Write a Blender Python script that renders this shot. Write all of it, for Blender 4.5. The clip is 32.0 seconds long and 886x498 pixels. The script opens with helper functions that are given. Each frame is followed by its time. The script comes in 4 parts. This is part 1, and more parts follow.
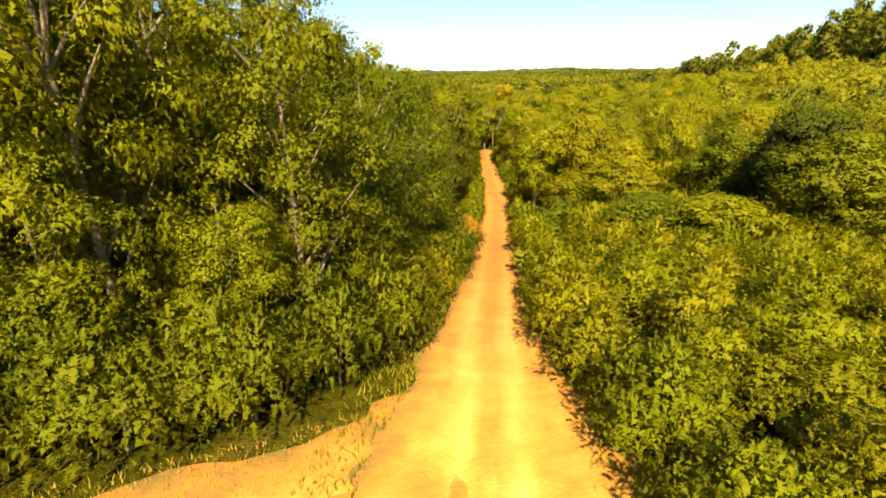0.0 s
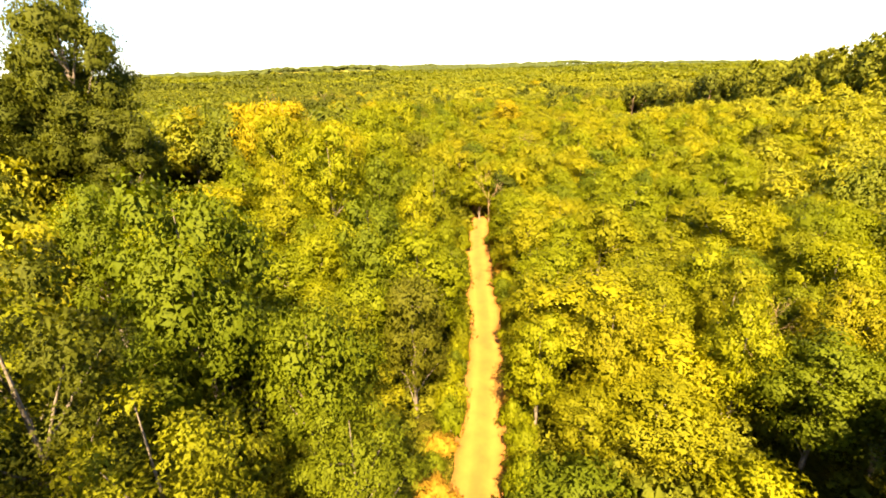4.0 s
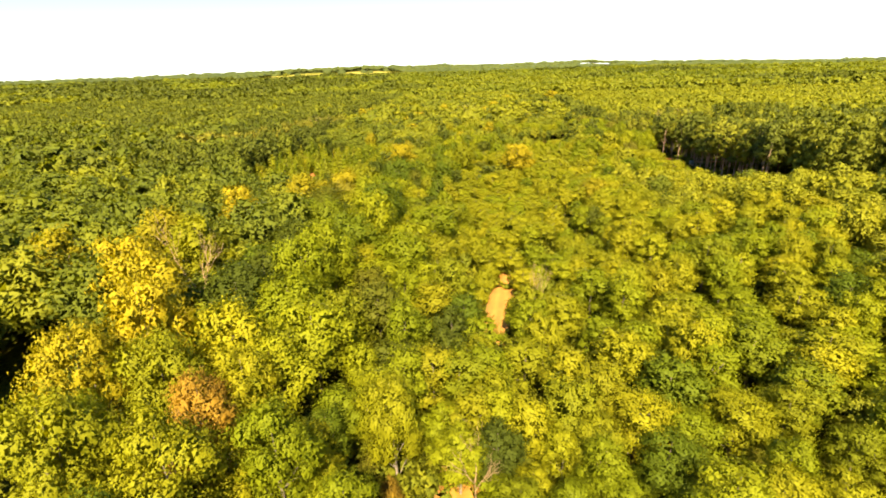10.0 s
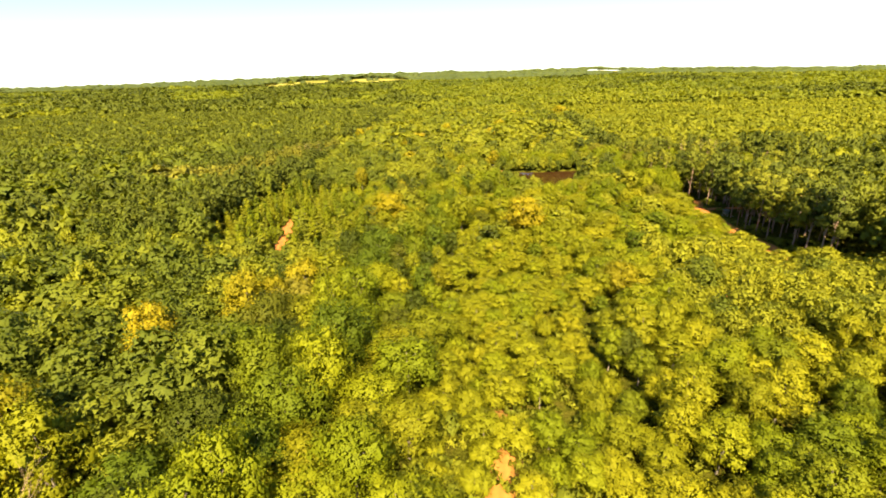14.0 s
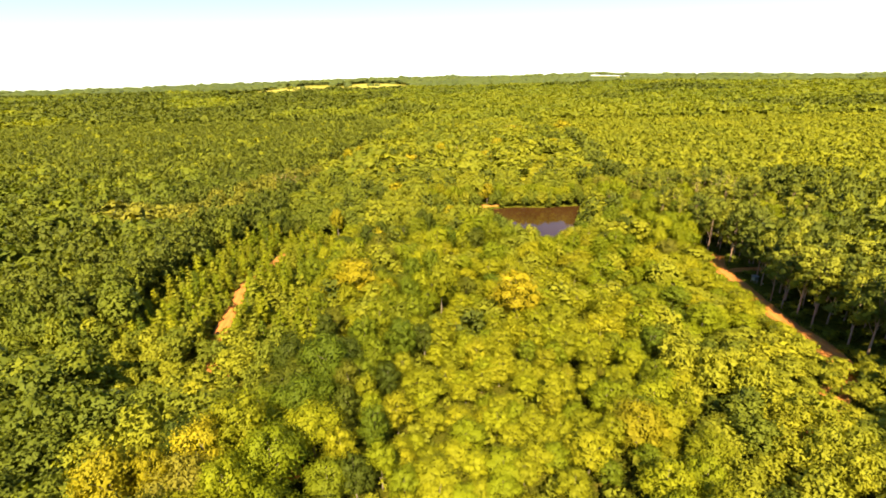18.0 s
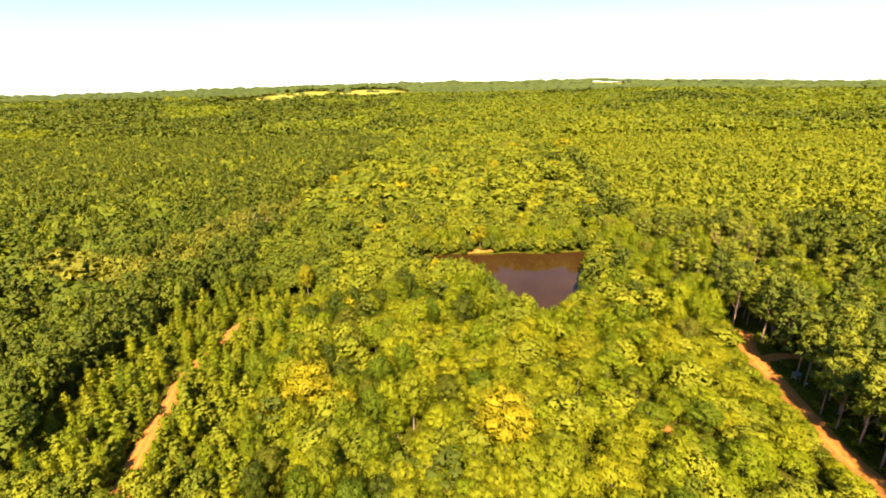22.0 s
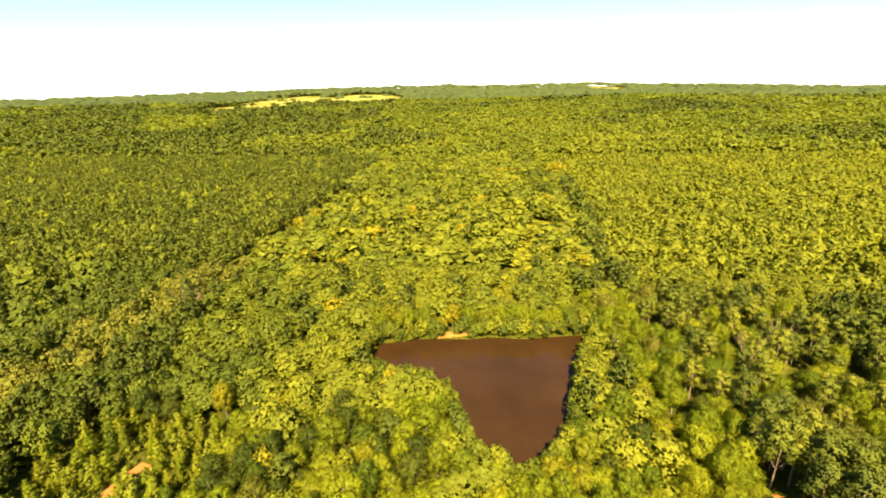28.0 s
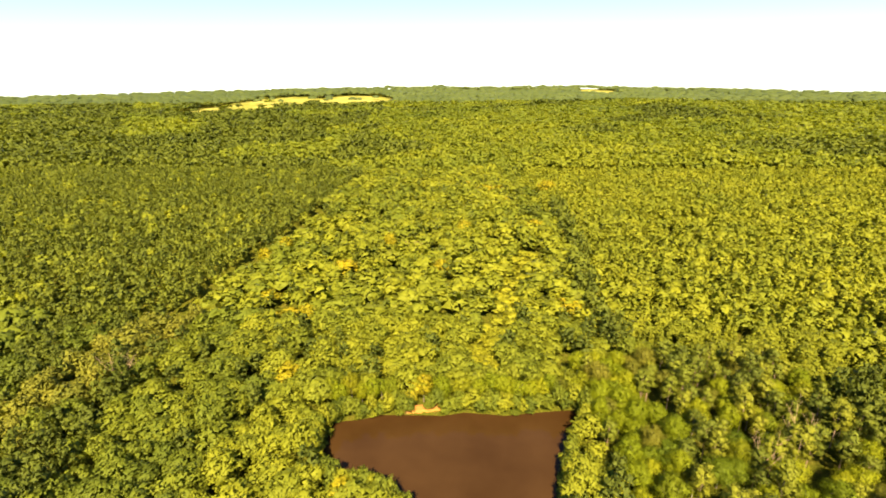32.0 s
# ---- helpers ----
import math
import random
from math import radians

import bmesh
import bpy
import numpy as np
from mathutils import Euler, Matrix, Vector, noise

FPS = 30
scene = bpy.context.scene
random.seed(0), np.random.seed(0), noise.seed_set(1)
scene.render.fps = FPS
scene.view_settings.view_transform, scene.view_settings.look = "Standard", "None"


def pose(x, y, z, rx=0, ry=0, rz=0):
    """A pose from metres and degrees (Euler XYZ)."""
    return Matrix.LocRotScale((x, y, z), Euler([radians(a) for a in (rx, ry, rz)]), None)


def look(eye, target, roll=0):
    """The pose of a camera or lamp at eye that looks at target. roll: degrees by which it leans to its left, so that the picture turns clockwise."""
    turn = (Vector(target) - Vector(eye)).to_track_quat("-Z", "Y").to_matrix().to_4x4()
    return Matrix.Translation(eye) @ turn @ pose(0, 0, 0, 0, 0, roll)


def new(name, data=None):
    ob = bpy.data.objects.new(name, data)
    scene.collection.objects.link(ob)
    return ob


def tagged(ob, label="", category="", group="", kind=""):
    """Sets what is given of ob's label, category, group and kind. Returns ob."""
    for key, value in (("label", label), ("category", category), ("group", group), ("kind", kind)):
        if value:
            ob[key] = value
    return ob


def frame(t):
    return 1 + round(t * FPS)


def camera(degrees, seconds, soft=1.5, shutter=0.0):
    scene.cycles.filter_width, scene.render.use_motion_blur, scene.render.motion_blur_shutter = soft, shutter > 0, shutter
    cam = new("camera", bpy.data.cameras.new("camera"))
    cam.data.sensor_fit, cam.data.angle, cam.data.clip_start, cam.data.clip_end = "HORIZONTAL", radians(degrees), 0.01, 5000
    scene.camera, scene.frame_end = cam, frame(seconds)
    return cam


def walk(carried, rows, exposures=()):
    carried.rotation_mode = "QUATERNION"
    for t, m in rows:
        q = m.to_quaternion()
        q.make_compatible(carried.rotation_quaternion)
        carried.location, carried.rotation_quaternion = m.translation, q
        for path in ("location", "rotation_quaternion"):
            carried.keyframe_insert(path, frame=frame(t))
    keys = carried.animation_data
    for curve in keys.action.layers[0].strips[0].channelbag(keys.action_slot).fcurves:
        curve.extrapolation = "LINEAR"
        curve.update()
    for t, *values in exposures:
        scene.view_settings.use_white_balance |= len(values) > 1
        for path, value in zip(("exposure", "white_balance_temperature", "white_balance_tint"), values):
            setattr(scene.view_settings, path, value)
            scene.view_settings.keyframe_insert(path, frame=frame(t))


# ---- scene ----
# ================= camera =================
cam = camera(87.2, 32.0, soft=1.8)
METRES, EYE, TILT, LEAN, TURN = 270.0, 8.5, -20.0, 1.1, 0.0
ROWS = [
    (0.0, 0.0, 0.0, 0.0, 0.0, 0.0, -0.0),
    (0.5, 0.0001, 0.0035, 0.0056, 0.07, -0.36, 0.09),
    (1.0, 0.0014, 0.008, 0.0124, 0.13, -0.47, 0.17),
    (1.5, 0.0024, 0.0132, 0.0189, 0.09, -0.44, 0.14),
    (2.0, 0.0038, 0.0196, 0.0263, 0.12, -0.53, 0.2),
    (2.5, 0.0058, 0.026, 0.0331, 0.2, -0.59, 0.32),
    (3.0, 0.0082, 0.0337, 0.0408, 0.29, -0.66, 0.39),
    (3.5, 0.0099, 0.0413, 0.0488, 0.36, -0.67, 0.36),
    (4.0, 0.0104, 0.0498, 0.058, 0.51, -0.79, 0.24),
    (4.5, 0.0112, 0.0584, 0.0662, 0.73, -0.92, 0.26),
    (7.0, 0.017, 0.1059, 0.108, 1.6, -1.03, 0.09),
    (7.5, 0.019, 0.1162, 0.1168, 1.69, -0.96, 0.1),
    (8.0, 0.0214, 0.1276, 0.1262, 1.81, -0.88, 0.06),
    (8.5, 0.0237, 0.1389, 0.1351, 1.88, -0.99, 0.08),
    (9.0, 0.0263, 0.1514, 0.1448, 1.96, -0.96, 0.0),
    (9.5, 0.0283, 0.1631, 0.1541, 2.0, -0.92, -0.1),
    (10.0, 0.0301, 0.1764, 0.1646, 2.12, -0.98, -0.19),
    (10.5, 0.0319, 0.1888, 0.1746, 2.31, -0.95, -0.2),
    (11.0, 0.0337, 0.2023, 0.1853, 2.41, -0.96, -0.28),
    (11.5, 0.035, 0.215, 0.1951, 2.48, -0.88, -0.39),
    (12.0, 0.0363, 0.2288, 0.2058, 2.55, -0.83, -0.49),
    (12.5, 0.0373, 0.2414, 0.2159, 2.63, -0.74, -0.52),
    (13.0, 0.0386, 0.2551, 0.2267, 2.73, -0.62, -0.54),
    (13.5, 0.0397, 0.2676, 0.2365, 2.79, -0.55, -0.53),
    (14.0, 0.0417, 0.281, 0.2472, 2.86, -0.41, -0.5),
    (14.5, 0.0439, 0.2933, 0.2571, 2.92, -0.41, -0.45),
    (16.5, 0.0563, 0.3473, 0.3004, 3.05, -0.32, -0.57),
    (17.0, 0.0591, 0.3597, 0.3112, 3.04, -0.2, -0.64),
    (17.5, 0.0619, 0.3734, 0.3226, 3.05, -0.2, -0.73),
    (18.0, 0.0644, 0.3861, 0.3333, 3.07, -0.07, -0.83),
    (18.5, 0.0667, 0.3995, 0.345, 3.06, -0.03, -0.87),
    (19.0, 0.069, 0.4121, 0.3558, 3.08, 0.05, -0.92),
    (19.5, 0.0716, 0.4254, 0.3676, 3.09, 0.15, -1.0),
    (20.0, 0.0736, 0.4374, 0.3783, 3.1, 0.26, -0.99),
    (20.5, 0.0762, 0.4506, 0.3904, 3.15, 0.34, -1.0),
    (21.0, 0.078, 0.4625, 0.4015, 3.11, 0.35, -1.12),
    (21.5, 0.0805, 0.4759, 0.4131, 3.11, 0.39, -1.08),
    (22.0, 0.0832, 0.4881, 0.4243, 3.18, 0.35, -1.05),
    (22.5, 0.0861, 0.5009, 0.4364, 3.15, 0.44, -1.11),
    (23.0, 0.089, 0.513, 0.4473, 3.17, 0.34, -1.07),
    (23.5, 0.0925, 0.5262, 0.4593, 3.16, 0.34, -1.06),
    (24.0, 0.096, 0.5382, 0.4708, 3.16, 0.4, -1.07),
    (24.5, 0.0991, 0.5511, 0.4829, 3.12, 0.36, -1.13),
    (25.0, 0.102, 0.5634, 0.4941, 3.09, 0.35, -1.2),
    (25.5, 0.105, 0.5765, 0.506, 3.05, 0.4, -1.21),
    (27.5, 0.1206, 0.6279, 0.5508, 2.92, 0.44, -1.06),
    (28.0, 0.1249, 0.6394, 0.5613, 2.81, 0.51, -0.98),
    (28.5, 0.1295, 0.6511, 0.5715, 2.72, 0.45, -0.88),
    (29.0, 0.1343, 0.6641, 0.5827, 2.58, 0.41, -0.9),
    (29.5, 0.138, 0.6762, 0.5934, 2.47, 0.39, -0.97),
    (30.0, 0.1419, 0.6894, 0.6052, 2.37, 0.36, -1.06),
    (30.5, 0.1443, 0.7014, 0.6163, 2.31, 0.38, -1.17),
    (31.0, 0.1465, 0.7147, 0.6287, 2.17, 0.34, -1.22),
    (31.5, 0.1479, 0.7268, 0.6397, 1.97, 0.39, -1.25),
    (32.0, 0.1495, 0.7395, 0.6518, 1.76, 0.48, -1.24),
]
EXPOSURE = ((0.0, 1.9, 7950, 12), (1.0, 2.15, 8150, 17), (2.0, 2.4, 8400, 20), (4.0, 2.66, 8300, 19), (8.0, 2.36, 7450, 11), (16.0, 2.29, 7250, 10), (32.0, 2.26, 7100, 10))
walk(cam, [(t, pose(0, 0, EYE, TILT, LEAN, TURN) @ pose(METRES * x, METRES * y, METRES * z, 90 + pitch, roll, yaw)) for t, x, y, z, yaw, pitch, roll in ROWS], EXPOSURE)

# ================= world and sun =================
SUN_FROM = Vector((0.02, -0.82, 0.88)).normalized()
world = bpy.data.worlds.new("sky")
scene.world = world
world.use_nodes = True
wn = world.node_tree
sky = wn.nodes.new("ShaderNodeTexSky")
sky.sky_type = "NISHITA"
sky.sun_disc = False
sky.sun_elevation = math.asin(SUN_FROM.z)
sky.sun_rotation = math.atan2(SUN_FROM.x, SUN_FROM.y)
sky.altitude, sky.air_density, sky.dust_density, sky.ozone_density = 100, 1.0, 0.1, 1.5
cool = wn.nodes.new("ShaderNodeMix")
cool.data_type, cool.blend_type = "RGBA", "MULTIPLY"
cool.inputs[0].default_value, cool.inputs[7].default_value = 1.0, (0.78, 0.95, 1.2, 1)
wn.links.new(sky.outputs[0], cool.inputs[6])
wn.links.new(cool.outputs[2], wn.nodes["Background"].inputs[0])
wn.nodes["Background"].inputs[1].default_value = 0.05
sun_data = bpy.data.lights.new("sun", "SUN")
sun_data.energy, sun_data.angle, sun_data.color = 4.5, radians(1.2), (1.0, 0.87, 0.62)
sun = new("sun", sun_data)
sun.matrix_world = look((0, 0, 300), Vector((0, 0, 300)) - SUN_FROM)

# ================= materials =================


def material(name):
    m = bpy.data.materials.new(name)
    m.use_nodes = True
    nt = m.node_tree
    return m, nt, nt.nodes["Principled BSDF"], nt.nodes["Material Output"]


def ramp(nt, fac, stops):
    r = nt.nodes.new("ShaderNodeValToRGB")
    els = r.color_ramp.elements
    while len(els) < len(stops):
        els.new(0.5)
    for e, (p, c) in zip(els, stops):
        e.position, e.color = p, (*c, 1)
    nt.links.new(fac, r.inputs[0])
    return r.outputs[0]


def math_node(nt, op, a, b=0.0):
    n = nt.nodes.new("ShaderNodeMath")
    n.operation = op
    for s, v in zip(n.inputs, (a, b)):
        if isinstance(v, (int, float)):
            s.default_value = v
        else:
            nt.links.new(v, s)
    return n.outputs[0]


def noise_node(nt, scale, detail=3.0, coord=None, rough=0.55):
    n = nt.nodes.new("ShaderNodeTexNoise")
    n.inputs["Scale"].default_value, n.inputs["Detail"].default_value, n.inputs["Roughness"].default_value = scale, detail, rough
    if coord is None:
        coord = nt.nodes.new("ShaderNodeNewGeometry").outputs["Position"]
    nt.links.new(coord, n.inputs["Vector"])
    return n.outputs[0]


def mix_rgb(nt, fac, a, b, mode="MIX"):
    n = nt.nodes.new("ShaderNodeMix")
    n.data_type, n.blend_type = "RGBA", mode
    for s, v in ((n.inputs[0], fac), (n.inputs[6], a), (n.inputs[7], b)):
        if isinstance(v, (int, float)):
            s.default_value = v
        elif isinstance(v, tuple):
            s.default_value = (*v, 1)
        else:
            nt.links.new(v, s)
    return n.outputs[2]


def leaf_material(name, stops, per_tree="object", through_light=0.38, gloss=0.6, relief=0.15):
    """Foliage: a tint for each tree, small patches, and leaf to leaf variation."""
    m, nt, bsdf, out = material(name)
    if per_tree == "object":
        tint = nt.nodes.new("ShaderNodeObjectInfo").outputs["Random"]
    else:
        a = nt.nodes.new("ShaderNodeAttribute")
        a.attribute_name = "tint"
        tint = a.outputs["Fac"]
    fine = noise_node(nt, 1.1, 6.0, rough=0.7)
    f = math_node(nt, "ADD", math_node(nt, "ADD", math_node(nt, "MULTIPLY", tint, 0.72), 0.08), math_node(nt, "MULTIPLY", fine, 0.12))
    geo = nt.nodes.new("ShaderNodeNewGeometry")
    jitter = math_node(nt, "MULTIPLY", math_node(nt, "SUBTRACT", geo.outputs["Random Per Island"], 0.5), 0.08)
    f = math_node(nt, "ADD", f, jitter)
    col = ramp(nt, f, stops)
    nt.links.new(col, bsdf.inputs["Base Color"])
    bsdf.inputs["Roughness"].default_value = gloss
    bsdf.inputs["Specular IOR Level"].default_value = 0.1
    if relief:
        bump = nt.nodes.new("ShaderNodeBump")
        bump.inputs["Strength"].default_value, bump.inputs["Distance"].default_value = 1.0, relief
        nt.links.new(noise_node(nt, 1.6, 5.0, rough=0.7), bump.inputs["Height"])
        nt.links.new(bump.outputs[0], bsdf.inputs["Normal"])
    tr = nt.nodes.new("ShaderNodeBsdfTranslucent")
    nt.links.new(mix_rgb(nt, 1.0, col, (1.3, 1.25, 0.5), "MULTIPLY"), tr.inputs["Color"])
    mx = nt.nodes.new("ShaderNodeMixShader")
    mx.inputs[0].default_value = through_light
    nt.links.new(bsdf.outputs[0], mx.inputs[1])
    nt.links.new(tr.outputs[0], mx.inputs[2])
    nt.links.new(mx.outputs[0], out.inputs["Surface"])
    return m


GREEN = ((0.0, (0.0553, 0.0867, 0.007)), (0.35, (0.124, 0.151, 0.008)), (0.7, (0.186, 0.191, 0.009)), (1.0, (0.254, 0.217, 0.01)))
DARK = ((0.0, (0.042, 0.0611, 0.007)), (0.4, (0.0752, 0.0887, 0.008)), (0.8, (0.111, 0.113, 0.009)), (1.0, (0.144, 0.128, 0.012)))
BRIGHT = ((0.0, (0.124, 0.152, 0.007)), (0.4, (0.175, 0.198, 0.008)), (0.75, (0.225, 0.235, 0.01)), (1.0, (0.276, 0.262, 0.012)))
LEMON = ((0.0, (0.16, 0.17, 0.008)), (0.5, (0.222, 0.22, 0.01)), (1.0, (0.288, 0.264, 0.012)))
YELLOW = ((0.0, (0.218, 0.192, 0.01)), (0.5, (0.288, 0.243, 0.012)), (1.0, (0.36, 0.278, 0.015)))
PINE = ((0.0, (0.054, 0.068, 0.01)), (0.5, (0.13, 0.142, 0.013)), (1.0, (0.219, 0.21, 0.016)))
RUSSET = ((0.0, (0.2332, 0.1576, 0.02)), (0.5, (0.3604, 0.2068, 0.025)), (1.0, (0.4452, 0.2758, 0.03)))
OLIVE = ((0.0, (0.1, 0.105, 0.012)), (0.5, (0.155, 0.148, 0.016)), (1.0, (0.22, 0.19, 0.02)))
WOODS = ((0.0, (0.0647, 0.086, 0.011)), (0.3, (0.13, 0.148, 0.013)), (0.6, (0.21, 0.213, 0.015)), (0.85, (0.268, 0.256, 0.016)), (1.0, (0.33, 0.285, 0.017)))
# darker, bluer leaf colours: shade and haze painted into the crowns past 2600 m
HAZED_DISTANT = ((0.0, (0.05, 0.066, 0.017)), (0.5, (0.082, 0.1, 0.022)), (1.0, (0.12, 0.132, 0.026)))
MAT = {
    "green": leaf_material("leaf_green", GREEN), "dark": leaf_material("leaf_dark", DARK),
    "bright": leaf_material("leaf_bright", BRIGHT), "yellow": leaf_material("leaf_yellow", YELLOW), "lemon": leaf_material("leaf_lemon", LEMON),
    "pine": leaf_material("needles", PINE, through_light=0.2), "russet": leaf_material("leaf_russet", RUSSET),
    "olive": leaf_material("leaf_olive", OLIVE), "olive_far": leaf_material("leaf_olive_far", OLIVE, "tint", 0.25, relief=0.3),
    "mixed_far": leaf_material("leaf_mixed", WOODS, "tint", 0.36, relief=0.2), "pine_far": leaf_material("needles_far", PINE, "tint", 0.3, relief=0.2),
    "distant": leaf_material("leaf_distant_hazed", HAZED_DISTANT, "tint", 0.25, relief=0.5),
    "yellow_far": leaf_material("leaf_yellow_far", YELLOW, "tint"),
}


def bark_material(name, a, b):
    m, nt, bsdf, out = material(name)
    n = noise_node(nt, 4.0, 4.0)
    nt.links.new(ramp(nt, n, ((0.3, a), (0.7, b))), bsdf.inputs["Base Color"])
    bsdf.inputs["Roughness"].default_value = 0.9
    bump = nt.nodes.new("ShaderNodeBump")
    bump.inputs["Strength"].default_value, bump.inputs["Distance"].default_value = 0.6, 0.05
    nt.links.new(noise_node(nt, 18.0, 3.0), bump.inputs["Height"])
    nt.links.new(bump.outputs[0], bsdf.inputs["Normal"])
    return m


BARK = bark_material("bark_grey", (0.10, 0.075, 0.05), (0.26, 0.21, 0.15))
PINE_BARK = bark_material("bark_pine", (0.14, 0.08, 0.05), (0.34, 0.22, 0.14))
DEAD_BARK = bark_material("bark_dead", (0.27, 0.17, 0.08), (0.42, 0.28, 0.14))


def ground_material():
    m, nt, bsdf, out = material("forest_floor")
    n1, n2 = noise_node(nt, 0.35, 5.0, rough=0.65), noise_node(nt, 2.6, 6.0, rough=0.75)
    base = ramp(nt, n1, ((0.3, (0.06, 0.065, 0.007)), (0.5, (0.105, 0.105, 0.01)), (0.7, (0.15, 0.115, 0.02))))
    base = mix_rgb(nt, ramp(nt, n2, ((0.38, (0, 0, 0)), (0.62, (0.8, 0.8, 0.8)))), base, (0.028, 0.03, 0.004))
    # open pasture, by the mesh's own mask
    a = nt.nodes.new("ShaderNodeAttribute")
    a.attribute_name = "pasture"
    n3 = noise_node(nt, 0.012, 4.0)
    grass = ramp(nt, n3, ((0.35, (0.14, 0.14, 0.02)), (0.65, (0.3, 0.26, 0.06))))
    nt.links.new(mix_rgb(nt, a.outputs["Fac"], base, grass), bsdf.inputs["Base Color"])
    bsdf.inputs["Roughness"].default_value, bsdf.inputs["Specular IOR Level"].default_value = 1.0, 0.0
    bump = nt.nodes.new("ShaderNodeBump")
    bump.inputs["Strength"].default_value, bump.inputs["Distance"].default_value = 1.0, 0.5
    nt.links.new(n2, bump.inputs["Height"])
    nt.links.new(bump.outputs[0], bsdf.inputs["Normal"])
    return m


def dirt_material(name, pale, mid, red, beyond=None):
    m, nt, bsdf, out = material(name)
    a = nt.nodes.new("ShaderNodeAttribute")
    a.attribute_name = "rut"
    n1, n2 = noise_node(nt, 0.7, 5.0, rough=0.65), noise_node(nt, 9.0, 5.0)
    f = math_node(nt, "ADD", math_node(nt, "MULTIPLY", a.outputs["Fac"], 0.48), math_node(nt, "MULTIPLY", math_node(nt, "SUBTRACT", n1, 0.28), 1.1))
    col = ramp(nt, f, ((0.0, (0.13, 0.095, 0.02)), (0.2, red), (0.45, mid), (0.8, pale)))
    if beyond:
        far = ramp(nt, f, ((0.0, (0.13, 0.095, 0.02)), (0.2, beyond[2]), (0.45, beyond[1]), (0.8, beyond[0])))
        xyz = nt.nodes.new("ShaderNodeSeparateXYZ")
        nt.links.new(nt.nodes.new("ShaderNodeNewGeometry").outputs["Position"], xyz.inputs[0])
        reach = nt.nodes.new("ShaderNodeMapRange")
        reach.inputs[1].default_value, reach.inputs[2].default_value = 11.0, 34.0
        nt.links.new(math_node(nt, "ADD", xyz.outputs[1], math_node(nt, "MULTIPLY", n1, 6.0)), reach.inputs[0])
        col = mix_rgb(nt, reach.outputs[0], col, far)
    col = mix_rgb(nt, math_node(nt, "MULTIPLY", n2, 0.35), col, tuple(c * 0.6 for c in mid))
    nt.links.new(col, bsdf.inputs["Base Color"])
    bsdf.inputs["Roughness"].default_value = 0.95
    bump = nt.nodes.new("ShaderNodeBump")
    bump.inputs["Strength"].default_value, bump.inputs["Distance"].default_value = 0.5, 0.05
    nt.links.new(n2, bump.inputs["Height"])
    nt.links.new(bump.outputs[0], bsdf.inputs["Normal"])
    return m


FLOOR = ground_material()
ORANGE = ((0.34, 0.165, 0.025), (0.3, 0.125, 0.016), (0.25, 0.095, 0.012))
DIRT = dirt_material("sandy_dirt", (0.62, 0.41, 0.1), (0.48, 0.26, 0.04), (0.38, 0.16, 0.02), ORANGE)
CLAY = dirt_material("clay_dirt", (0.44, 0.175, 0.026), (0.38, 0.128, 0.016), (0.31, 0.095, 0.012))


def water_material():
    m, nt, bsdf, out = material("muddy_water")
    n = noise_node(nt, 0.05, 3.0)
    nt.links.new(ramp(nt, n, ((0.3, (0.028, 0.0125, 0.0035)), (0.7, (0.04, 0.019, 0.006)))), bsdf.inputs["Base Color"])
    bsdf.inputs["Roughness"].default_value, bsdf.inputs["IOR"].default_value = 0.06, 1.33
    bsdf.inputs["Specular IOR Level"].default_value = 0.2
    bump = nt.nodes.new("ShaderNodeBump")
    bump.inputs["Strength"].default_value, bump.inputs["Distance"].default_value = 0.08, 0.02
    nt.links.new(noise_node(nt, 1.6, 3.0), bump.inputs["Height"])
    nt.links.new(bump.outputs[0], bsdf.inputs["Normal"])
    return m


WATER = water_material()

# ================= plan =================
PROFILE = ((0, 0), (45, -5.2), (140, -6), (250, -11), (345, -13.3), (520, -13.3), (900, -12), (2000, 2), (3500, 28), (4900, 60))
POND_Z = -14.3
POND = ((-3, 391), (18, 394), (42, 396), (66, 396), (89, 398), (84, 382), (77, 366), (72, 346), (64, 326), (52, 314), (40, 315), (33, 328), (28, 345), (17, 352), (5, 355), (-4, 364), (-7, 379))
MAIN_ROAD = ((-1.0, -60), (-0.6, -20), (0.6, 4), (1.3, 12), (1.8, 18), (3.0, 27), (4.3, 38), (5.2, 46), (6.0, 54), (6.3, 62), (6.6, 74), (7.2, 86), (9.5, 104), (13.0, 122), (15.2, 134), (16.5, 146), (18, 160))
CLEARING = ((-30, -1.5), (-20, 1.2), (-14, 2.8), (-8, 4.6), (-3.5, 6.3), (-1, 7.4), (0.4, 8.2))
RIGHT_ROAD = ((70, 196), (86, 207), (97, 217), (105, 227), (107.5, 240), (107, 254), (109, 270), (110.5, 284), (112, 297), (118, 312))
RIGHT_SPUR = ((112, 292), (122, 295), (132, 294), (150, 288))
LEFT_ROAD = ((-12, 190), (-24, 204), (-41, 219), (-51, 234), (-57, 252), (-60, 266), (-64, 280), (-63, 294), (-63, 308), (-60, 318))
MIDDLE_TRACK = ((78, 249), (73.5, 256), (69.5, 262), (64.5, 270), (62, 275))
# open pastures on far slopes: x, y, half sizes, rise
PASTURES = ((-900, 2480, 260, 560, 17), (-520, 2760, 230, 350, 16), (1060, 3850, 170, 400, 19), (90, 4350, 110, 110, 6), (560, 4350, 130, 110, 6))


def along(table, v):
    if v <= table[0][0]:
        return table[0][1]
    for (a, p), (b, q) in zip(table, table[1:]):
        if v < b:
            s = (v - a) / (b - a)
            return p + (q - p) * s * s * (3 - 2 * s)
    return table[-1][1]


